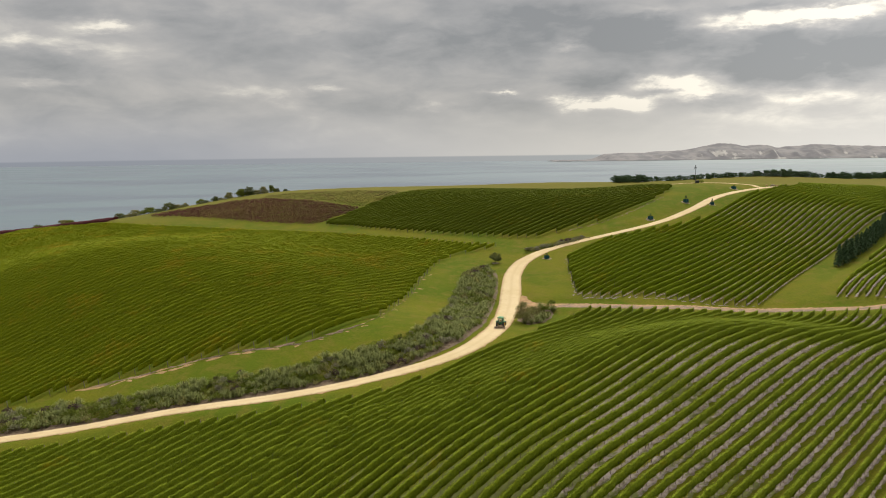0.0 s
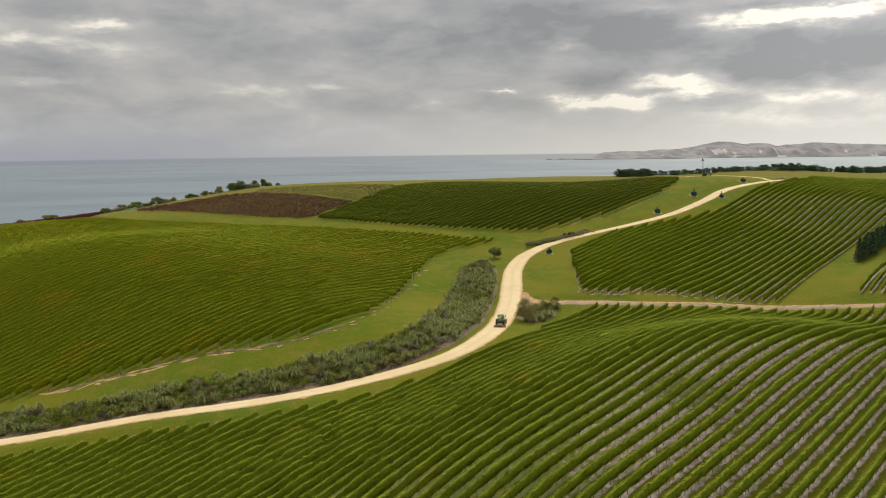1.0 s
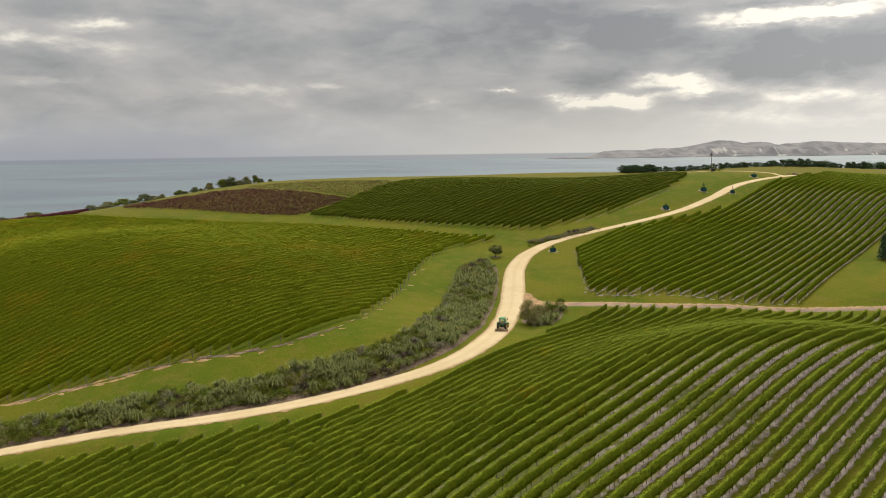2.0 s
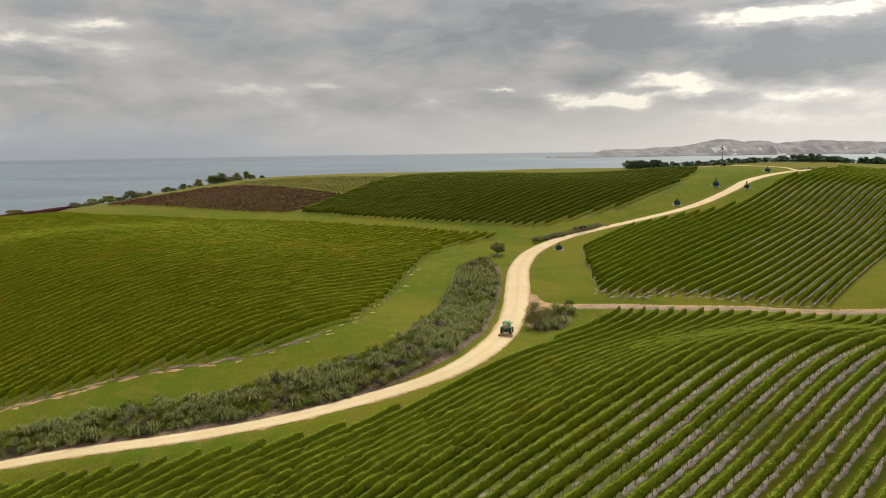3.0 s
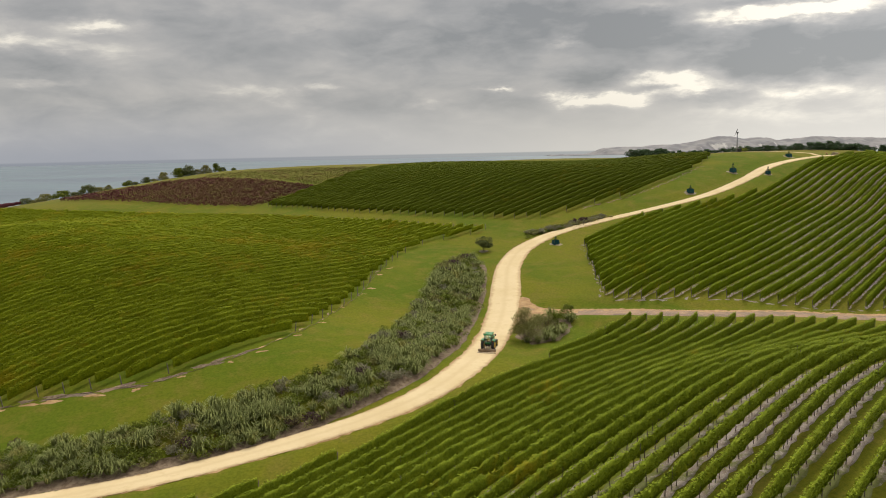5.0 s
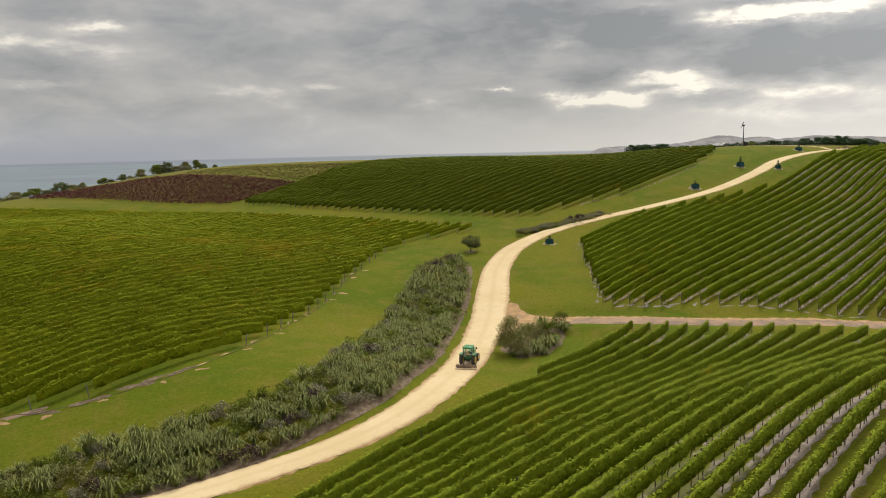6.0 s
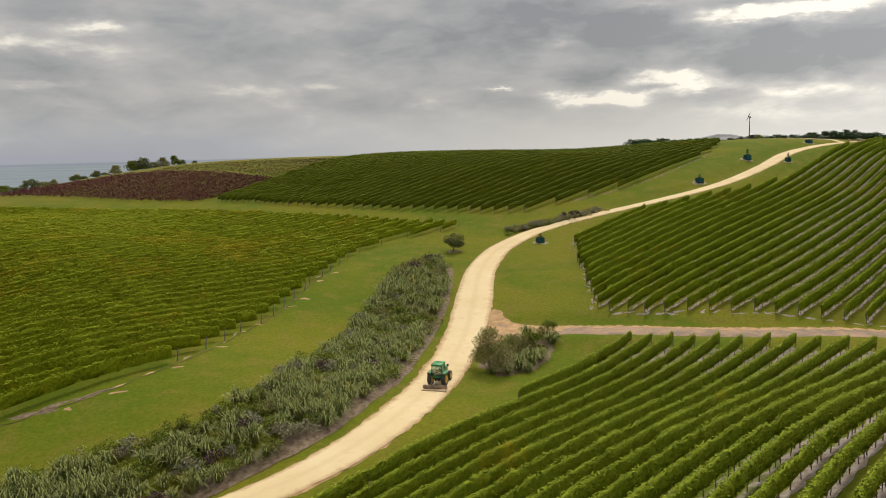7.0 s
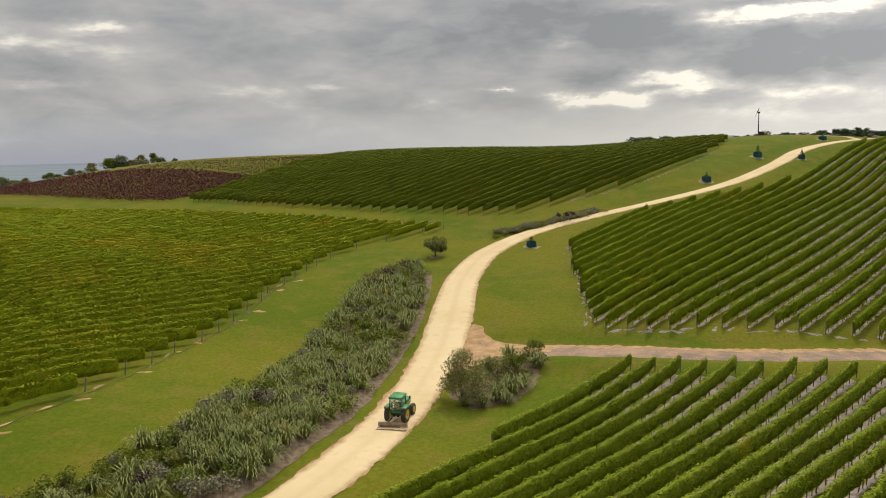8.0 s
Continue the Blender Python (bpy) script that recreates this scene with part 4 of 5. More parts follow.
ROADSIDE = [(-120, 139.5), (-86, 136.4), (-70, 135.5), (-60, 135.6), (-50, 135.7), (-39, 136.2), (-28, 138.2), (-18.8, 141.5), (-10, 145.4), (-3.8, 149.9), (1.5, 154.8), (5.8, 160), (8.6, 166.5), (11.4, 176), (13.6, 188), (15.6, 200), (16.7, 212), (17, 225)]
FIELDSIDE = [(15.5, 229.5), (11.5, 227), (7.8, 219), (6, 203), (3.4, 188), (0.8, 175), (-1.8, 166), (-5, 160), (-11, 155), (-19, 149.4), (-31, 144.2), (-44, 141.8), (-55, 141.4), (-66, 142), (-80, 142.6), (-120, 146.5)]
BED = ROADSIDE + FIELDSIDE


def build_bed():
    """The long bed beside the road: mulch sheet and hundreds of flaxes and shrubs."""
    line, way = spline([(x - 0.2, y - 0.1) for x, y in ROADSIDE], 1.5)
    v, f = ribbon(line, way, 1.1, 1.35, 0.05, 4, 0.12, 21)
    tagged(new("planting_bed", mesh_of("planting_bed", v, f, M_MULCH, True)), "strip of brown bark mulch at the foot of the flax bed", "mulch bed", kind="structure")
    rng = np.random.default_rng(5)
    spots = []
    cells = {}
    for _ in range(60000):
        x, y = rng.uniform(-118, 20), rng.uniform(132, 232)
        if not inside(BED, x, y):
            continue
        cx, cy = int(x // 1.2), int(y // 1.2)
        near = [p for i in (-1, 0, 1) for j in (-1, 0, 1) for p in cells.get((cx + i, cy + j), ())]
        if all((x - a) ** 2 + (y - b) ** 2 > 1.12 ** 2 for a, b in near):
            cells.setdefault((cx, cy), []).append((x, y))
            spots.append((x, y))
    spots.sort(key=lambda p: abs(p[1] - 168) + 0.2 * abs(p[0]))
    zs = ground([p[0] for p in spots], [p[1] for p in spots])
    joined = {"flax": [], "shrub": []}
    for i, ((x, y), z) in enumerate(zip(spots, zs)):
        patchy = math.sin(x * 0.31 + 1.2 * math.sin(y * 0.17)) + math.sin(y * 0.27 + x * 0.11)
        u = rng.uniform()
        k = rng.integers(0, 6)
        size = rng.uniform(0.75, 1.35)
        m = Matrix.Translation((x, y, z)) @ Matrix.Rotation(rng.uniform(0, 6.28), 4, "Z") @ Matrix.Diagonal((size, size, size * rng.uniform(0.85, 1.15), 1))
        is_flax = u < 0.58 + 0.2 * patchy
        if is_flax:
            me, name, label, cat = FLAX[k], "flax_plant", "clump of arching grey-green flax blades", "flax plant"
        else:
            j = rng.choice(5, p=(0.3, 0.24, 0.20, 0.20, 0.06))
            me = SHRUBS[j]
            m = m @ Matrix.Diagonal((1.15, 1.15, 1.0, 1))
            name, cat = "shrub", "shrub"
            label = ("dense dark green shrub among flaxes", "dense dark green shrub among flaxes", "grey-leaved twiggy shrub among flaxes", "olive-brown shrub among flaxes", "dark purple-leaved shrub among flaxes")[j]
        if i < 300:
            ob = new(name, me)
            ob.matrix_basis = m
            tagged(ob, label, cat, "plants of the roadside bed")
        else:
            joined["flax" if is_flax else "shrub"].append((me, m))
    # small dark shrubs in ones and twos along the grass side
    line, way = spline(FIELDSIDE[6:14], 1.0)
    k = 2
    while k < len(line):
        x, y = line[k] + rng.normal(size=2) * 0.5
        sz = rng.uniform(0.45, 0.8)
        ob = new("shrub", SHRUBS[4 if rng.uniform() < 0.6 else 0])
        ob.matrix_basis = stand(x, y + 0.5, rng.uniform(0, 6), sz, 0, sz * 1.15)
        tagged(ob, "small dark rounded shrub at the grass edge of the bed", "shrub", "edge shrubs of the bed")
        k += rng.integers(2, 6)
    # one rounder, brighter bush stands out of the flax
    ob = new("shrub", SHRUBS[0])
    ob.matrix_basis = stand(-15.5, 143.0, 0.4, 1.45, 0.0, 1.6)
    tagged(ob, "rounded bright green bush standing out of the flax", "shrub")
    for key, rows in joined.items():
        mats = list({mt.name: mt for me, _ in rows for mt in me.materials}.values())
        index = {mt.name: q for q, mt in enumerate(mats)}
        cache, vs, q4, q3, s4, s3, n = {}, [], [], [], [], [], 0
        for me, m in rows:
            if me.name not in cache:
                co = np.empty(3 * len(me.vertices), np.float32)
                me.vertices.foreach_get("co", co)
                ps = [(tuple(p.vertices), index[me.materials[p.material_index].name]) for p in me.polygons]
                cache[me.name] = (co.reshape(-1, 3), np.array([p for p, _ in ps if len(p) == 4]), np.array([p for p, _ in ps if len(p) == 3]).reshape(-1, 3),
                                  [s for p, s in ps if len(p) == 4], [s for p, s in ps if len(p) == 3])
            co, f4, f3, a4, a3 = cache[me.name]
            mm = np.array(m)
            vs.append(co @ mm[:3, :3].T + mm[:3, 3])
            q4.append(f4 + n), q3.append(f3 + n), s4.extend(a4), s3.extend(a3)
            n += len(co)
        me = mesh_of("mixed_" + key, np.concatenate(vs), [np.concatenate(q4), np.concatenate(q3)], mats, False, s4 + s3)
        ob = new("flax_planting" if key == "flax" else "shrub_planting", me)
        tagged(ob, "dense roadside bed of grey-green flax" if key == "flax" else "mixed shrubs growing among the roadside flax", "planting", kind="stuff")


build_bed()


def build_junction_bush():
    v, f = blob(26.2, 182.2, 7.2, 3.5, 0.06, 9, radians(52), 4, 30, 0.10)
    tagged(new("mulch_island", mesh_of("mulch_island", v, f, M_MULCH, True)), "rounded island of brown mulch at the road junction", "mulch bed", kind="structure")
    tree(22.5, 178.4, bush_meshes(71, 5.7, 3.2, M_OLIVE, 7000, 0.085, 7), "wispy olive-brown multi-stemmed shrub tree at the junction", "small tree", "junction planting")
    low = bush_meshes(73, 2.9, 2.2, M_SHRUB, 2600, 0.09)
    tree(28.0, 184.2, low, "low spreading dark green bush at the junction", "bush", "junction planting", 0.4)
    tree(26.4, 182.6, bush_meshes(74, 3.3, 2.2, M_OLIVE, 2000, 0.09), "low olive-green bush at the junction", "bush", "junction planting", 1.4)
    tree(30.4, 187.8, low, "low spreading dark green bush at the junction", "bush", "junction planting", 2.2, 0.8)
    rng = np.random.default_rng(8)
    for x, y, s in ((26.4, 174.4, 1.15), (28.0, 175.6, 1.25), (24.9, 173.0, 0.8), (29.3, 177.2, 1.0), (26.0, 181.8, 1.2), (28.2, 184.0, 1.1), (24.4, 178.8, 1.15), (31.2, 181.6, 1.0), (23.2, 172.9, 0.6), (27.4, 173.4, 0.7)):
        ob = new("flax_plant", FLAX[rng.integers(0, 6)])
        ob.matrix_basis = stand(x - 0.6, y + 4.0, rng.uniform(0, 6), s * 1.1)
        tagged(ob, "clump of arching grey-green flax at the junction", "flax plant", "junction planting")


build_junction_bush()


def build_single_trees():
    tree(18.2, 237.0, tree_meshes(81, 4.0, 2.2, 1, M_TREE, 5200, 0.095, 0.13, 26, 0.30), "small round-headed grey-green tree in mown grass")
    v, f = blob(18.2, 237.0, 1.3, 1.1, 0.05, 31)
    tagged(new("mulch_ring", mesh_of("mulch_ring", v, f, M_PALE, True)), "pale ring of mulch round a tree foot", "mulch ring")
    # low strip of grey shrubs by the road, with thin reddish trees
    rng = np.random.default_rng(14)
    line, _ = spline([(30.6, 251.0), (36, 254.0), (42, 257.2), (50.5, 262)], 0.8)
    for x, y in line:
        for _ in range(3):
            ob = new("shrub", SHRUBS[rng.choice((0, 2, 3, 2, 3))])
            s = rng.uniform(0.8, 1.3)
            ob.matrix_basis = stand(x + rng.normal() * 0.8, y + rng.normal() * 0.9, rng.uniform(0, 6), s, 0, s * 0.72)
            tagged(ob, "low grey-green shrub in a strip beside the road", "shrub", "shrub strip by the bend")
    thin = tree_meshes(83, 3.0, 1.1, 2, M_SHRUB_RED, 420, 0.10, 0.05)
    tree(42.6, 254.4, thin, "thin reddish-brown sapling beside the gravel road", "sapling", "saplings by the road")
    tree(44.3, 255.4, thin, "thin reddish-brown sapling beside the gravel road", "sapling", "saplings by the road", 2.0, 0.9)
    v, f = blob(43.6, 254.6, 2.2, 0.9, 0.06, 33, radians(33))
    tagged(new("mulch_ring", mesh_of("mulch_ring", v, f, M_PALE, True)), "pale mulch patch round the roadside saplings", "mulch ring")
    # cliff-edge trees along the coast
    low = [bush_meshes(91 + k, 3.4, 2.9, m, 1700, 0.18) for k, m in enumerate((M_SHRUB, M_TREE, M_OLIVE))]
    for k, (x, y, w, h) in enumerate(((-222, 360, 0.9, 0.7), (-203, 363, 1.2, 0.8), (-190, 364, 1.5, 1.0), (-186, 362, 1.2, 0.9), (-163, 366, 1.1, 0.75), (-155, 366, 1.3, 0.85), (-149, 368, 1.4, 0.95), (-140, 372, 1.3, 1.05),
                                      (-133, 375, 0.7, 0.6), (-126, 378, 0.8, 0.75), (-119, 381, 0.8, 0.7), (-113, 384, 1.0, 0.95), (-107, 386, 1.1, 1.25), (-103, 387, 1.1, 1.3), (-96, 389, 0.9, 1.05), (-92, 391, 0.7, 1.2),
                                      (-86, 396, 0.5, 0.5))):
        tree(x, y + 4, low[k % 3], "wind-shaped dark green tree at the cliff edge", "tree", "cliff-edge trees", k * 1.7, w * 1.1, h * 1.0)
        if k % 3 != 2:
            tree(x + 3.2 * w, y + 5.5, low[(k + 1) % 3], "low salt-bitten bush beside the cliff-edge trees", "bush", "cliff-edge bushes", k * 2.3, w * 0.95, h * 0.5)


build_single_trees()

YOUNG = [conifer_meshes(101 + k, 2.4, 1.0, 6, 760) for k in range(2)]


def tree_guard(x, y, wide, high, turn, grown):
    """A square of shade cloth on four stakes round a young conifer, on pale mulch."""
    v, f = blob(x, y, wide * 1.2, wide * 1.05, 0.05, int(x * 7) % 97)
    tagged(new("mulch_ring", mesh_of("mulch_ring", v, f, M_PALE, True)), "pale ring of stone mulch round a young tree", "mulch ring", "mulch rings on the verge")
    g = thing("tree_guard", "square dark teal shade-cloth guard on wooden stakes", "tree guard", "tree guards on the verge", stand(x, y, turn))
    h, high = wide / 2, high * 0.85
    for k in range(4):
        bm = bmesh.new()
        bmesh.ops.create_grid(bm, x_segments=5, y_segments=3, size=0.5)
        for q in bm.verts:
            u, w = q.co.x, q.co.y + 0.5
            q.co = Vector((u * wide * (1 - 0.06 * w), -h + 0.05 * math.sin(3 * u + k) + 0.05 * w, w * high + 0.05 * math.cos(5 * u)))
        bmesh.ops.solidify(bm, geom=bm.faces[:], thickness=0.02)
        part("cloth_panel", from_bm("cloth_panel", bm, M_CLOTH), g, "", Matrix.Rotation(k * math.pi / 2, 4, "Z"))
        part("stake", post_mesh(round(high + 0.15, 2), 0.035), g, "", Matrix.Rotation(k * math.pi / 2, 4, "Z") @ Matrix.Translation((h - 0.05, h - 0.05, 0)))
    tree(x, y, YOUNG[int(abs(x)) % 2], "young dark blue-green conifer inside a cloth guard", "conifer", "young trees on the verge", turn, 1.0, grown)


for x_, y_, w_, h_, t_, g_ in ((78.6, 279.6, 1.5, 1.35, 0.3, 0.85), (97.2, 298.5, 1.5, 1.5, 0.5, 1.2), (35.2, 239.6, 1.35, 1.15, 0.35, 0.75), (106.2, 294.2, 1.15, 1.2, 0.2, 0.95), (125.0, 324.0, 1.55, 1.2, 0.6, 0.78)):
    tree_guard(x_, y_, w_, h_, t_, g_)


def build_conifers():
    rng = np.random.default_rng(23)
    belt = [conifer_meshes(111 + k, 6.8, 1.9, 12, 620) for k in range(3)]
    line, _ = spline([(119.5, 219), (136.7, 238), (156.6, 262), (205, 322)], 1.9)
    for k, (x, y) in enumerate(line):
        tree(x + rng.normal() * 0.25, y + rng.normal() * 0.25, belt[k % 3], "tall dark green conifer in a clipped shelterbelt", "conifer", "shelterbelt", rng.uniform(0, 6), rng.uniform(0.88, 1.08), rng.uniform(0.85, 1.05))
    crest = [bush_meshes(123 + k, 3.5, 1.9 + 0.3 * k, M_CONIFER, 900, 0.15) for k in range(3)]
    x = 95.0
    while x < 262:
        big = x < 112 or (x > 178 and rng.uniform() < 0.8)
        s = rng.uniform(0.9, 1.35) if big else rng.uniform(0.6, 1.0)
        y = 426 + 0.16 * (x - 100) + rng.normal() * 1.5
        tree(x, y, crest[rng.integers(0, 3)], "windswept dark conifer on the seaward crest", "conifer", "crest trees", rng.uniform(0, 6), s * rng.uniform(1.0, 1.5), s)
        x += rng.uniform(0.9, 1.6) if big else rng.uniform(1.0, 2.2)


build_conifers()


# ---- bare clay, boulders, wind machine ----
def build_patches():
    rng = np.random.default_rng(31)
    edge, way = spline([(-75, 147.8), (-57, 150), (-45, 151.8), (-36, 152.6), (-27, 154.2), (-20.5, 158.6), (-15, 164), (-11.6, 169.8), (-9.4, 176), (-7.4, 187), (-5, 199), (-3.4, 212), (-1.6, 224)], 1.0)
    k = 4
    while k < len(edge):
        (x, y), w = edge[k], way[k]
        slope = x < -30
        x, y = x - w[1] * 1.1, y + w[0] * 1.1
        v, f = blob(x + rng.normal() * 0.4, y - rng.uniform(0.0, 0.6), rng.uniform(0.6, 2.2) if slope else rng.uniform(0.4, 0.9), rng.uniform(0.2, 0.45), 0.045, 200 + k, math.atan2(w[1], w[0]) * (0.8 if slope else 0.45) + rng.normal() * 0.2, 2, 18, 0.34)
        tagged(new("clay_patch", mesh_of("clay_patch", v, f, M_DIRT, True)), "bare patch of tan clay worn through the grass", "bare earth", "clay patches at the block edge")
        k += rng.integers(2, 6) if slope else rng.integers(4, 11)
    # worn bank under the first vines, broken, thinning out further up
    k = 1
    while k < len(edge):
        (x, y), w = edge[k], way[k]
        low = x < -16
        x, y = x - w[1] * rng.uniform(1.5, 2.2), y + w[0] * rng.uniform(1.5, 2.2)
        v, f = blob(x, y, rng.uniform(1.2, 2.8) if low else rng.uniform(0.5, 1.0), rng.uniform(0.3, 0.6) if low else rng.uniform(0.15, 0.28), 0.04, 700 + k, math.atan2(w[1], w[0]) + rng.normal() * 0.15, 2, 18, 0.36)
        tagged(new("soil_patch", mesh_of("soil_patch", v, f, (M_MULCH, M_DIRT, M_MULCH, M_TRACK)[k % 4], True)), "bare brown soil under the end vines", "bare earth", "worn bank at the block edge")
        k += rng.integers(2, 5) if low else rng.integers(4, 9)
    # stony, weedy fringes at the open sides of the eastern and upper blocks
    for pts, mat, gap in (([(38.1, 196.5), (39.8, 215), (40.5, 228), (41.6, 238)], M_SOIL, 2), ([(40, 194.4), (47.5, 192.5), (60, 191.6), (84, 190.6)], M_SOIL, 3),
                          ([(45.9, 270.5), (59.2, 277.6), (76.0, 290.8), (90.2, 307.4)], M_MULCH, 2)):
        line, ways = spline(pts, 1.0)
        k = 1
        while k < len(line):
            (x, y), w = line[k] + rng.normal(size=2) * 0.25, ways[k]
            v, f = blob(x, y, rng.uniform(0.5, 1.2), rng.uniform(0.15, 0.32), 0.045, 900 + k, math.atan2(w[1], w[0]) + rng.normal() * 0.4, 2, 14, 0.38)
            tagged(new("soil_patch", mesh_of("soil_patch", v, f, mat, True)), "patch of bare stony soil at the vine row ends", "bare earth", "stony fringe of the blocks")
            k += rng.integers(1, gap + 1)
    # irrigation pipe lying along the end posts
    run, rw = edge[28:], way[28:]
    at = run + np.stack([-rw[:, 1], rw[:, 0]], 1) * (1.5 + 0.10 * np.sin(np.arange(len(run)) * 1.3))[:, None]
    z = ground(at[:, 0], at[:, 1]) + 0.16 + 0.12 * np.cos(np.arange(len(run)) * 1.3)
    c = bpy.data.curves.new("irrigation_pipe", "CURVE")
    c.dimensions, c.bevel_depth, c.bevel_resolution = "3D", 0.03, 1
    sp = c.splines.new("POLY")
    sp.points.add(len(run) - 1)
    for q, (x, y), zz in zip(sp.points, at, z):
        q.co = (x, y, zz, 1)
    c.materials.append(M_BARK)
    tagged(new("irrigation_pipe", c), "grey irrigation pipe sagging along the row ends", "pipe")
    # parking strip on the crest
    v, f = ribbon(*spline([(141, 330.5), (136, 338), (122, 343), (105, 344.5), (92, 343)], 1.0), 1.5, 1.5, 0.06, 3, 0.12, 38)
    tagged(new("road_spur", mesh_of("road_spur", v, f, M_GRAVEL, True)), "pale gravel turning strip along the crest", "road", kind="structure")


build_patches()


def boulder(x, y, s, seed, mat, label):
    bm = bmesh.new()
    bmesh.ops.create_icosphere(bm, subdivisions=3, radius=1.0)
    for q in bm.verts:
        k = 1 + 0.28 * noise.noise(q.co * 1.3 + Vector((seed, 0, 0))) + 0.10 * noise.noise(q.co * 3.7)
        q.co = Vector((q.co.x * s * k, q.co.y * s * 0.8 * k, q.co.z * s * 0.62 * k + s * 0.35))
    ob = new("boulder", from_bm("boulder", bm, mat))
    ob.matrix_basis = stand(x, y, seed)
    tagged(ob, label, "boulder", "boulders at the road end")


boulder(147.5, 338.6, 1.15, 3, M_PALE, "large pale limestone boulder beside the road end")
boulder(149.8, 339.8, 0.8, 5, M_DIRT, "tan boulder beside the road end")
boulder(145.6, 340.6, 0.6, 8, M_DIRT, "tan boulder beside the road end")
boulder(152.4, 341.0, 0.6, 9, M_PALE, "small pale boulder beside the road end")


def tube(p, q, r0, r1, sides=12):
    """A tapered bar between any two points, as a bmesh."""
    bm = bmesh.new()
    p, q = Vector(p), Vector(q)
    bmesh.ops.create_cone(bm, cap_ends=True, segments=sides, radius1=r0, radius2=r1, depth=(q - p).length)
    m = Matrix.Translation((p + q) / 2) @ (q - p).to_track_quat("Z", "Y").to_matrix().to_4x4()
    bm.transform(m)
    return bm


def block(x0, x1, y0, y1, z0, z1, bevel=0.03, taper=0.0):
    """A box with rounded edges; taper narrows its top along y."""
    bm = bmesh.new()
    bmesh.ops.create_cube(bm, size=1.0)
    for q in bm.verts:
        top = q.co.z > 0
        k = 1 - (taper if top else 0)
        q.co = Vector(((x0 + x1) / 2 + q.co.x * (x1 - x0) * k, (y0 + y1) / 2 + q.co.y * (y1 - y0) * k, (z0 + z1) / 2 + q.co.z * (z1 - z0)))
    if bevel:
        bmesh.ops.bevel(bm, geom=bm.edges[:], offset=bevel, segments=2, affect="EDGES", profile=0.5)
    return bm


M_STEEL = plain("galvanised_steel", (0.22, 0.23, 0.24), 0.45, 0.7, 0.3)
M_DARK = plain("dark_plastic", (0.025, 0.026, 0.028), 0.6, 0, 0.3)
M_GREEN = plain("green_paint", (0.028, 0.210, 0.060), 0.35, 0, 0.25, 2.0)
M_YELLOW = plain("yellow_paint", (0.62, 0.42, 0.03), 0.4, 0, 0.3, 4.0)
M_RUBBER = plain("dusty_rubber", (0.045, 0.042, 0.038), 0.9, 0, 0.6, 3.0)
M_RUST = plain("dusty_blade_steel", (0.50, 0.39, 0.28), 0.7, 0.2, 0.4, 3.0)
M_GLASS, t_, b_ = material("cab_glass", 0.04, 0.0, 0.5)
b_.inputs["Base Color"].default_value = (0.75, 0.85, 0.80, 1)
b_.inputs["Transmission Weight"].default_value = 0.9
M_RED = plain("red_lens", (0.45, 0.02, 0.015), 0.3)
M_AMBER = plain("amber_lens", (0.75, 0.28, 0.02), 0.3)


def build_wind_machine():
    e = thing("wind_machine", "tall grey steel frost fan on the crest with still blades", "wind machine", "", stand(114.2, 342.5, 0.3))
    part("tower", from_bm("tower", tube((0, 0, -0.3), (0, 0, 6.9), 0.19, 0.13), M_STEEL, True), e)
    part("base_plate", from_bm("base_plate", block(-0.7, 0.7, -0.7, 0.7, -0.1, 0.12), M_PALE), e, "concrete footing")
    part("engine_box", from_bm("engine_box", block(0.45, 1.7, -0.45, 0.45, 0.1, 1.25, 0.05), M_DARK), e, "dark engine housing")
    part("gearbox", from_bm("gearbox", block(-0.28, 0.35, -0.22, 0.22, 6.75, 7.2, 0.05), M_DARK), e)
    part("hub", from_bm("hub", tube((-0.28, 0, 7.0), (-0.62, 0, 7.06), 0.14, 0.10), M_STEEL), e)
    for s in (1, -1):
        bm = block(-0.03, 0.03, -0.14, 0.14, 0.05, 1.45, 0.02, 0.35)
        m = Matrix.Translation((-0.55, 0, 7.05)) @ Matrix.Rotation(radians(35 if s > 0 else 215), 4, "X") @ Matrix.Rotation(radians(20), 4, "Z")
        part("blade", from_bm("blade", bm, M_DARK), e, "", m)
    ob = new("shrub", SHRUBS[0])
    ob.matrix_basis = stand(117.6, 343.8, 0.4, 1.5, 0, 1.4)
    tagged(ob, "rounded dark green shrub beside the frost fan", "shrub")


build_wind_machine()


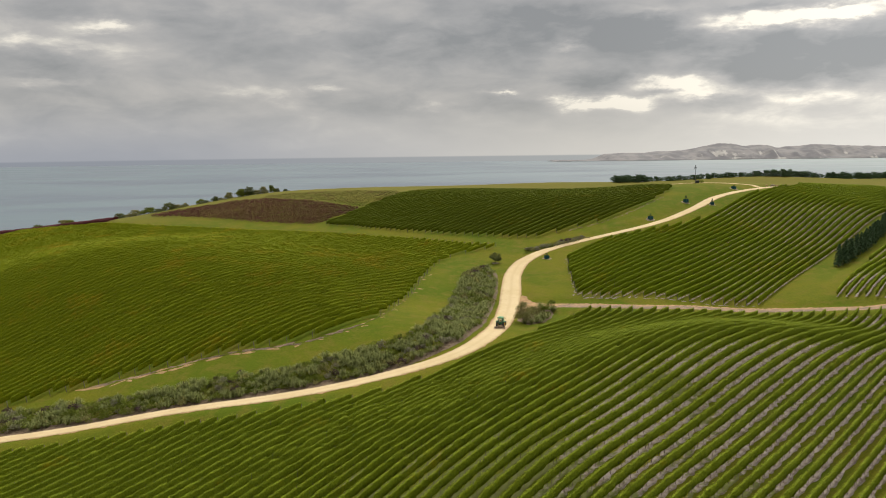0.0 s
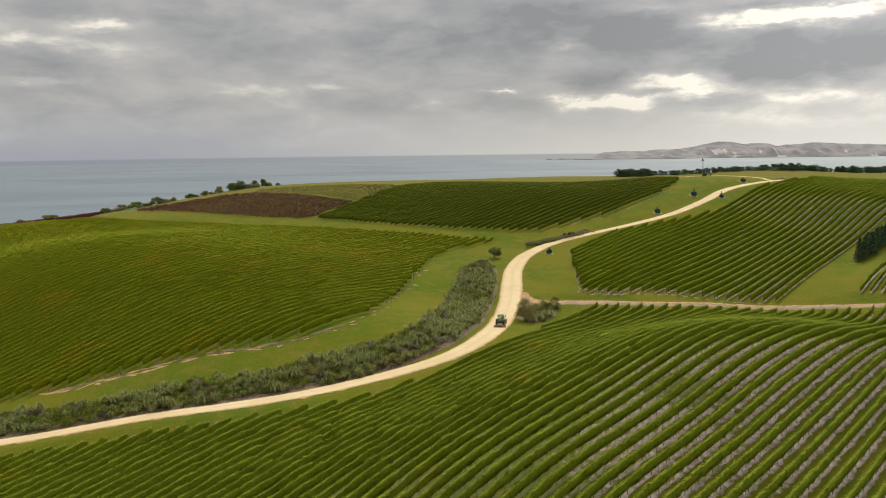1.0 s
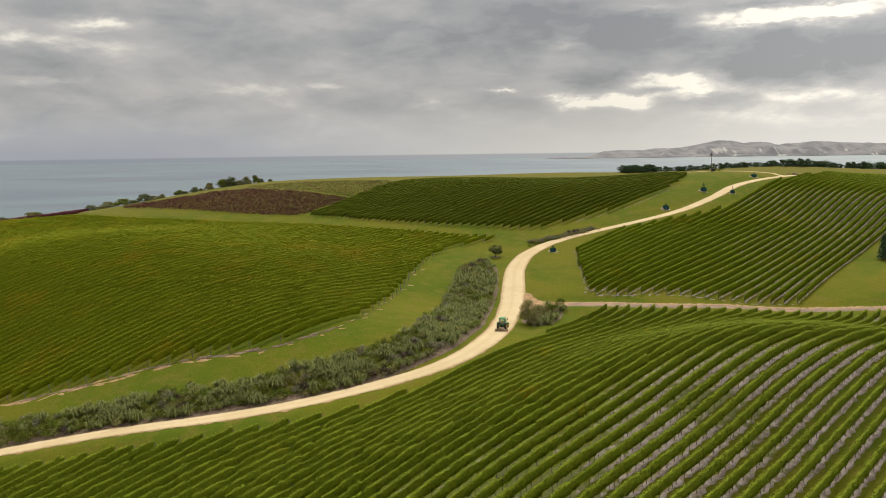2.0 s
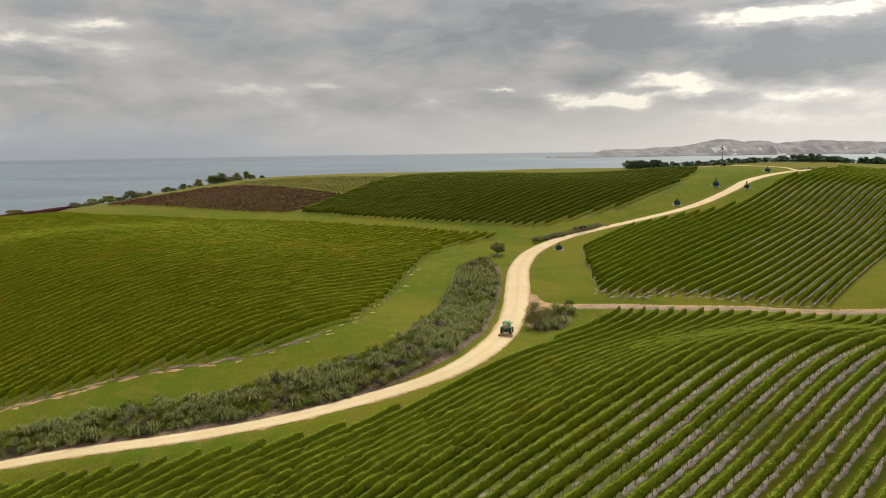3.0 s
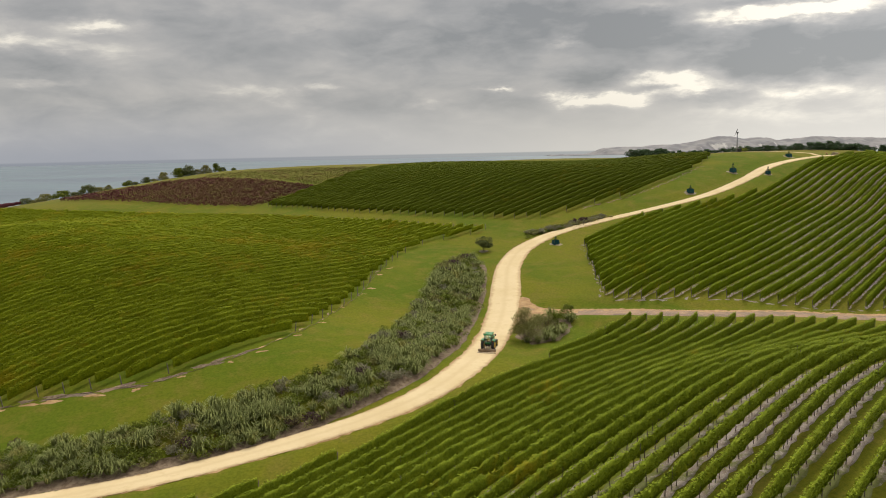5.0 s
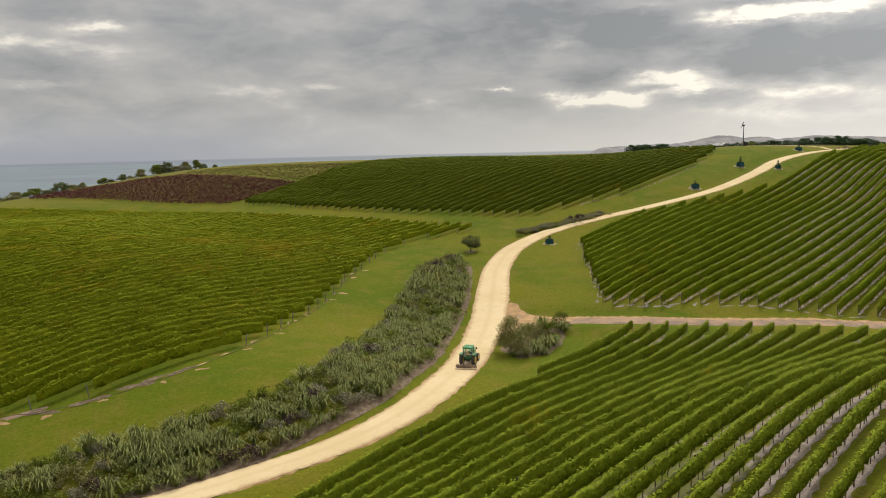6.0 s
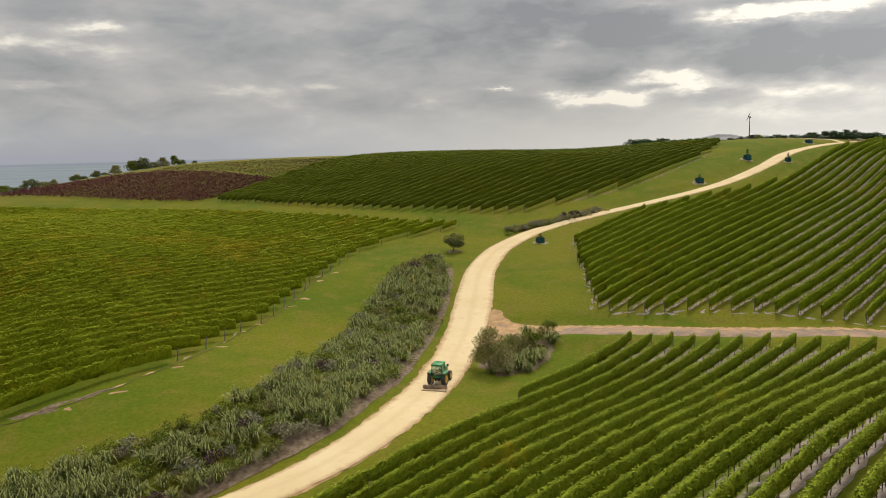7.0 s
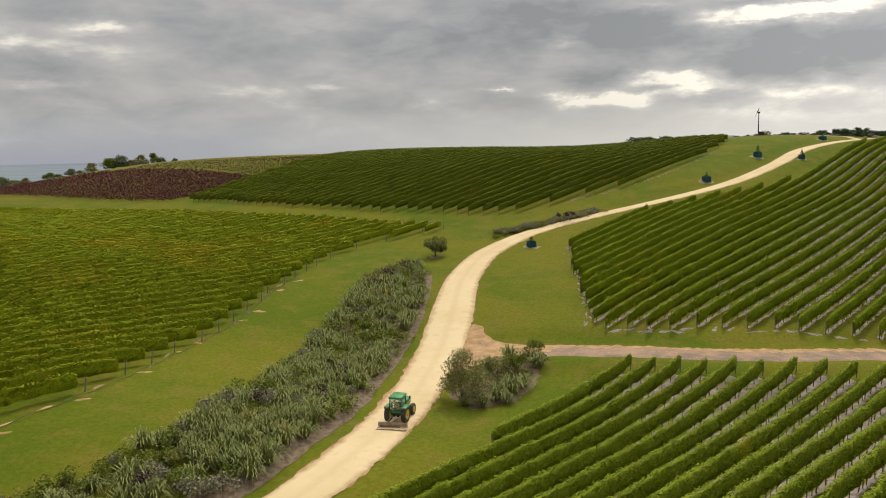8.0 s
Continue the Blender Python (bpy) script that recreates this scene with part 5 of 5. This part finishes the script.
# ---- tractor with road blade ----
def wheel(parent, x, y, r, w, name):
    """Tyre with lugs; rim is its sub-part. The axle lies along x."""
    bm = bmesh.new()
    prof = [(0.58, 0.36), (0.80, 0.5), (0.95, 0.5), (1.0, 0.40), (1.0, -0.40), (0.95, -0.5), (0.80, -0.5), (0.58, -0.36)]
    n = 36
    rings = []
    for k in range(n):
        a = 2 * math.pi * k / n
        rings.append([bm.verts.new((p[1] * w, math.cos(a) * r * p[0] * (1.03 if p[0] > 0.98 and (k % 2) else 1.0), math.sin(a) * r * p[0] * (1.03 if p[0] > 0.98 and (k % 2) else 1.0))) for p in prof])
    for k in range(n):
        a, b = rings[k], rings[(k + 1) % n]
        for j in range(len(prof)):
            i = (j + 1) % len(prof)
            bm.faces.new((a[j], a[i], b[i], b[j]))
    tyre = part("tyre", from_bm("tyre", bm, M_RUBBER), parent, "dusty black " + name + " tyre", Matrix.Translation((x, y, r)))
    bm = bmesh.new()
    for z0, rr, d in ((0.0, 0.60, 0.5), (0.18, 0.22, 0.62)):
        b2 = tube((-w * d, 0, 0), (w * d, 0, 0), r * rr, r * rr * 0.96, 24)
        me = bpy.data.meshes.new("tmp")
        b2.to_mesh(me)
        b2.free()
        bm.from_mesh(me)
        bpy.data.meshes.remove(me)
    part("rim", from_bm("rim", bm, M_YELLOW), tyre, "yellow wheel rim")


def build_tractor():
    """Rear axle at the origin, nose towards +y."""
    q = Vector((16.4, 172.0))
    k = int(np.argmin(np.hypot(*(road_line - np.array(q)).T)))
    w = road_way[k]
    slope = (ground_at(*(q + Vector(w) * 2)) - ground_at(*(q - Vector(w)))) / 3
    m = Matrix.Translation((*q, ground_at(*q) + 0.15)) @ Matrix.Rotation(math.atan2(-w[0], w[1]), 4, "Z") @ Matrix.Rotation(math.atan(slope), 4, "X") @ Matrix.Diagonal((0.93, 0.93, 0.93, 1))
    e = thing("tractor", "green farm tractor with yellow wheels grading the gravel road", "tractor", "", m)
    for s in (-1, 1):
        wheel(e, s * 0.86, 0.0, 0.80, 0.46, "rear")
        wheel(e, s * 0.80, 2.35, 0.56, 0.36, "front")
    part("chassis", from_bm("chassis", block(-0.3, 0.3, -0.35, 3.0, 0.55, 1.0, 0.05), M_DARK), e)
    part("rear_axle", from_bm("rear_axle", tube((-0.75, 0, 0.8), (0.75, 0, 0.8), 0.14, 0.14), M_DARK), e)
    part("front_axle", from_bm("front_axle", tube((-0.7, 2.35, 0.56), (0.7, 2.35, 0.56), 0.08, 0.08), M_DARK), e)
    bonnet = part("bonnet", from_bm("bonnet", block(-0.38, 0.38, 1.05, 3.15, 0.95, 1.62, 0.10), M_GREEN, True), e, "green engine bonnet")
    part("grille", from_bm("grille", block(-0.28, 0.28, 3.12, 3.19, 1.02, 1.5, 0.02), M_DARK), bonnet)
    part("bonnet_stripe", from_bm("bonnet_stripe", block(-0.395, 0.395, 1.3, 2.9, 1.22, 1.29, 0.01), M_YELLOW), bonnet, "yellow side stripe")
    part("exhaust", from_bm("exhaust", tube((0.42, 1.3, 1.4), (0.42, 1.3, 2.45), 0.05, 0.045), M_DARK), e)
    part("cab_floor", from_bm("cab_floor", block(-0.55, 0.55, -0.45, 1.15, 0.95, 1.2, 0.05), M_GREEN), e)
    for x in (-0.62, 0.62):
        for y, lean in ((-0.48, 0.10), (1.05, -0.10)):
            part("cab_pillar", from_bm("cab_pillar", tube((x, y, 1.15), (x * 0.92, y + lean, 2.42), 0.045, 0.04, 8), M_DARK), e)
        part("side_window", from_bm("side_window", block(x * 0.96 - 0.01, x * 0.96 + 0.01, -0.4, 0.98, 1.3, 2.36, 0.0), M_GLASS), e)
        fender = block(x * 1.42 - 0.26, x * 1.42 + 0.26, -0.72, 0.62, 1.42, 1.66, 0.09)
        part("mudguard", from_bm("mudguard", fender, M_GREEN, True), e, "green rear mudguard")
        part("tail_lamp", from_bm("tail_lamp", block(x * 1.42 - 0.09, x * 1.42 + 0.09, -0.77, -0.71, 1.5, 1.6, 0.015), M_RED), e)
        part("work_lamp", from_bm("work_lamp", block(x * 0.8 - 0.08, x * 0.8 + 0.08, -0.56, -0.48, 2.4, 2.5, 0.015), M_PALE), e)
        part("mirror_arm", from_bm("mirror_arm", tube((x, 1.02, 2.2), (x * 1.55, 1.1, 2.25), 0.018, 0.018, 6), M_DARK), e)
        part("mirror", from_bm("mirror", block(x * 1.55 - 0.09, x * 1.55 + 0.09, 1.07, 1.12, 2.0, 2.32, 0.02), M_DARK), e)
    part("rear_window", from_bm("rear_window", block(-0.56, 0.56, -0.44, -0.42, 1.35, 2.36, 0.0), M_GLASS), e)
    part("windscreen", from_bm("windscreen", block(-0.56, 0.56, 1.0, 1.02, 1.35, 2.36, 0.0), M_GLASS), e)
    part("roof", from_bm("roof", block(-0.70, 0.70, -0.62, 1.18, 2.40, 2.62, 0.08, 0.06), M_GREEN, True), e, "green cab roof")
    part("seat", from_bm("seat", block(-0.26, 0.26, -0.15, 0.35, 1.25, 1.42, 0.06), M_DARK), e)
    part("seat_back", from_bm("seat_back", block(-0.25, 0.25, -0.2, -0.08, 1.4, 1.95, 0.06), M_YELLOW), e, "yellow seat back")
    part("steering_wheel", from_bm("steering_wheel", tube((0, 0.68, 1.62), (0, 0.71, 1.64), 0.2, 0.2, 20), M_DARK), e)
    part("beacon", from_bm("beacon", tube((-0.45, -0.3, 2.60), (-0.45, -0.3, 2.76), 0.07, 0.05), M_AMBER), e, "amber roof beacon")
    # blade drawn behind on a three-point linkage
    frame_ = part("drawbar", from_bm("drawbar", block(-0.08, 0.08, -2.1, -0.3, 0.55, 0.68, 0.02), M_RUST), e, "dusty steel drawbar")
    for x in (-0.4, 0.4):
        part("lift_arm", from_bm("lift_arm", tube((x, -0.3, 0.6), (x * 1.5, -1.9, 0.35), 0.04, 0.04, 8), M_RUST), frame_)
    bm = bmesh.new()
    n = 6
    cols = []
    for xx in (-1.45, 1.45):
        col = []
        for j in range(n + 1):
            a = radians(-50 + 100 * j / n)
            col.append((xx, -1.75 - 0.35 * math.cos(a) + 0.25, 0.28 + 0.33 * math.sin(a)))
        cols.append([bm.verts.new(c) for c in col])
    for j in range(n):
        bm.faces.new((cols[0][j], cols[1][j], cols[1][j + 1], cols[0][j + 1]))
    bmesh.ops.solidify(bm, geom=bm.faces[:], thickness=0.04)
    part("grader_blade", from_bm("grader_blade", bm, M_RUST), e, "wide curved dusty grading blade", Matrix.Rotation(radians(6), 4, "Z"))
    bm = block(-1.5, 1.5, -2.55, -2.42, 0.02, 0.14, 0.02)
    part("drag_bar", from_bm("drag_bar", bm, M_RUST), e, "steel levelling bar", Matrix.Rotation(radians(6), 4, "Z"))
    for x in (-1.1, 1.1):
        part("side_link", from_bm("side_link", block(x - 0.05, x + 0.05, -2.45, -1.7, 0.12, 0.2, 0.02), M_RUST), frame_)


build_tractor()


# ---- far headland ----
def build_headland():
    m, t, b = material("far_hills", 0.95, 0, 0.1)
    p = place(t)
    # distance haze is mixed into these greys; their noise stands for slope shading
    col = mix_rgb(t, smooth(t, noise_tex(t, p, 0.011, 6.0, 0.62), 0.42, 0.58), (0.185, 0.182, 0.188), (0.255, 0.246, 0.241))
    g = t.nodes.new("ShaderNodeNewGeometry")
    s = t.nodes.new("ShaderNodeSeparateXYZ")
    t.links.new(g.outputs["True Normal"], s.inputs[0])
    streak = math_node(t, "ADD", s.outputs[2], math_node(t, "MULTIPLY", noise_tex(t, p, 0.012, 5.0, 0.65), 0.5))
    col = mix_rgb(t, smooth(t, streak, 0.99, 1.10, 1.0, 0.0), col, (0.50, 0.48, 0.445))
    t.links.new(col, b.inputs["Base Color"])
    tops = ((560, 1), (800, 3), (850, 10), (890, 34), (980, 44), (1149, 42), (1235, 52), (1319, 50), (1454, 64), (1522, 80), (1573, 93), (1624, 98), (1692, 92), (1760, 78), (1868, 86), (1963, 66), (2065, 74), (2200, 85), (2336, 76), (2566, 68),
            (2800, 62), (3400, 50))
    xs, us = np.arange(560, 3400, 12.0), np.linspace(0, 1, 26)
    crest = np.convolve(np.pad(np.interp(xs, *zip(*tops)), 2, mode="edge"), np.ones(5) / 5, "valid")
    v = []
    for u in us:
        for x, h in zip(xs, crest):
            k = 0.80 + 0.5 * noise.noise(Vector((x * 0.007, u * 2.0, 0))) + 0.25 * noise.noise(Vector((x * 0.025, u * 5, 3)))
            if u < 0.22:
                z = h * 0.5 * k * (u / 0.22) ** 0.8
            else:
                w = min((u - 0.22) / 0.5, 1.0)
                z = h * (0.5 * k * (1 - w) + w * (0.97 + 0.06 * noise.noise(Vector((x * 0.03, 9, 0)))))
            z = z * min(1.0, (1 - u) * 8) + min(u * 5, 1 - u) * 16 * noise.noise(Vector((x * 0.016, u * 4, 11)))
            gully = 40 * noise.noise(Vector((x * 0.010, 7, 0))) + 14 * noise.noise(Vector((x * 0.035, 2, 0)))
            v.append((x, 4480 + u * 400 + gully * (1 - u), SEA + 1.5 + z))
    n = len(xs)
    i = (np.arange(len(us) - 1)[:, None] * n + np.arange(n - 1)[None]).ravel()
    f = np.stack([i, i + 1, i + n + 1, i + n], 1)
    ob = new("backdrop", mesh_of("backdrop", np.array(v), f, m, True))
    tagged(ob, "distant headland of haze-greyed hills with pale cliffs across the bay", "headland", kind="structure")


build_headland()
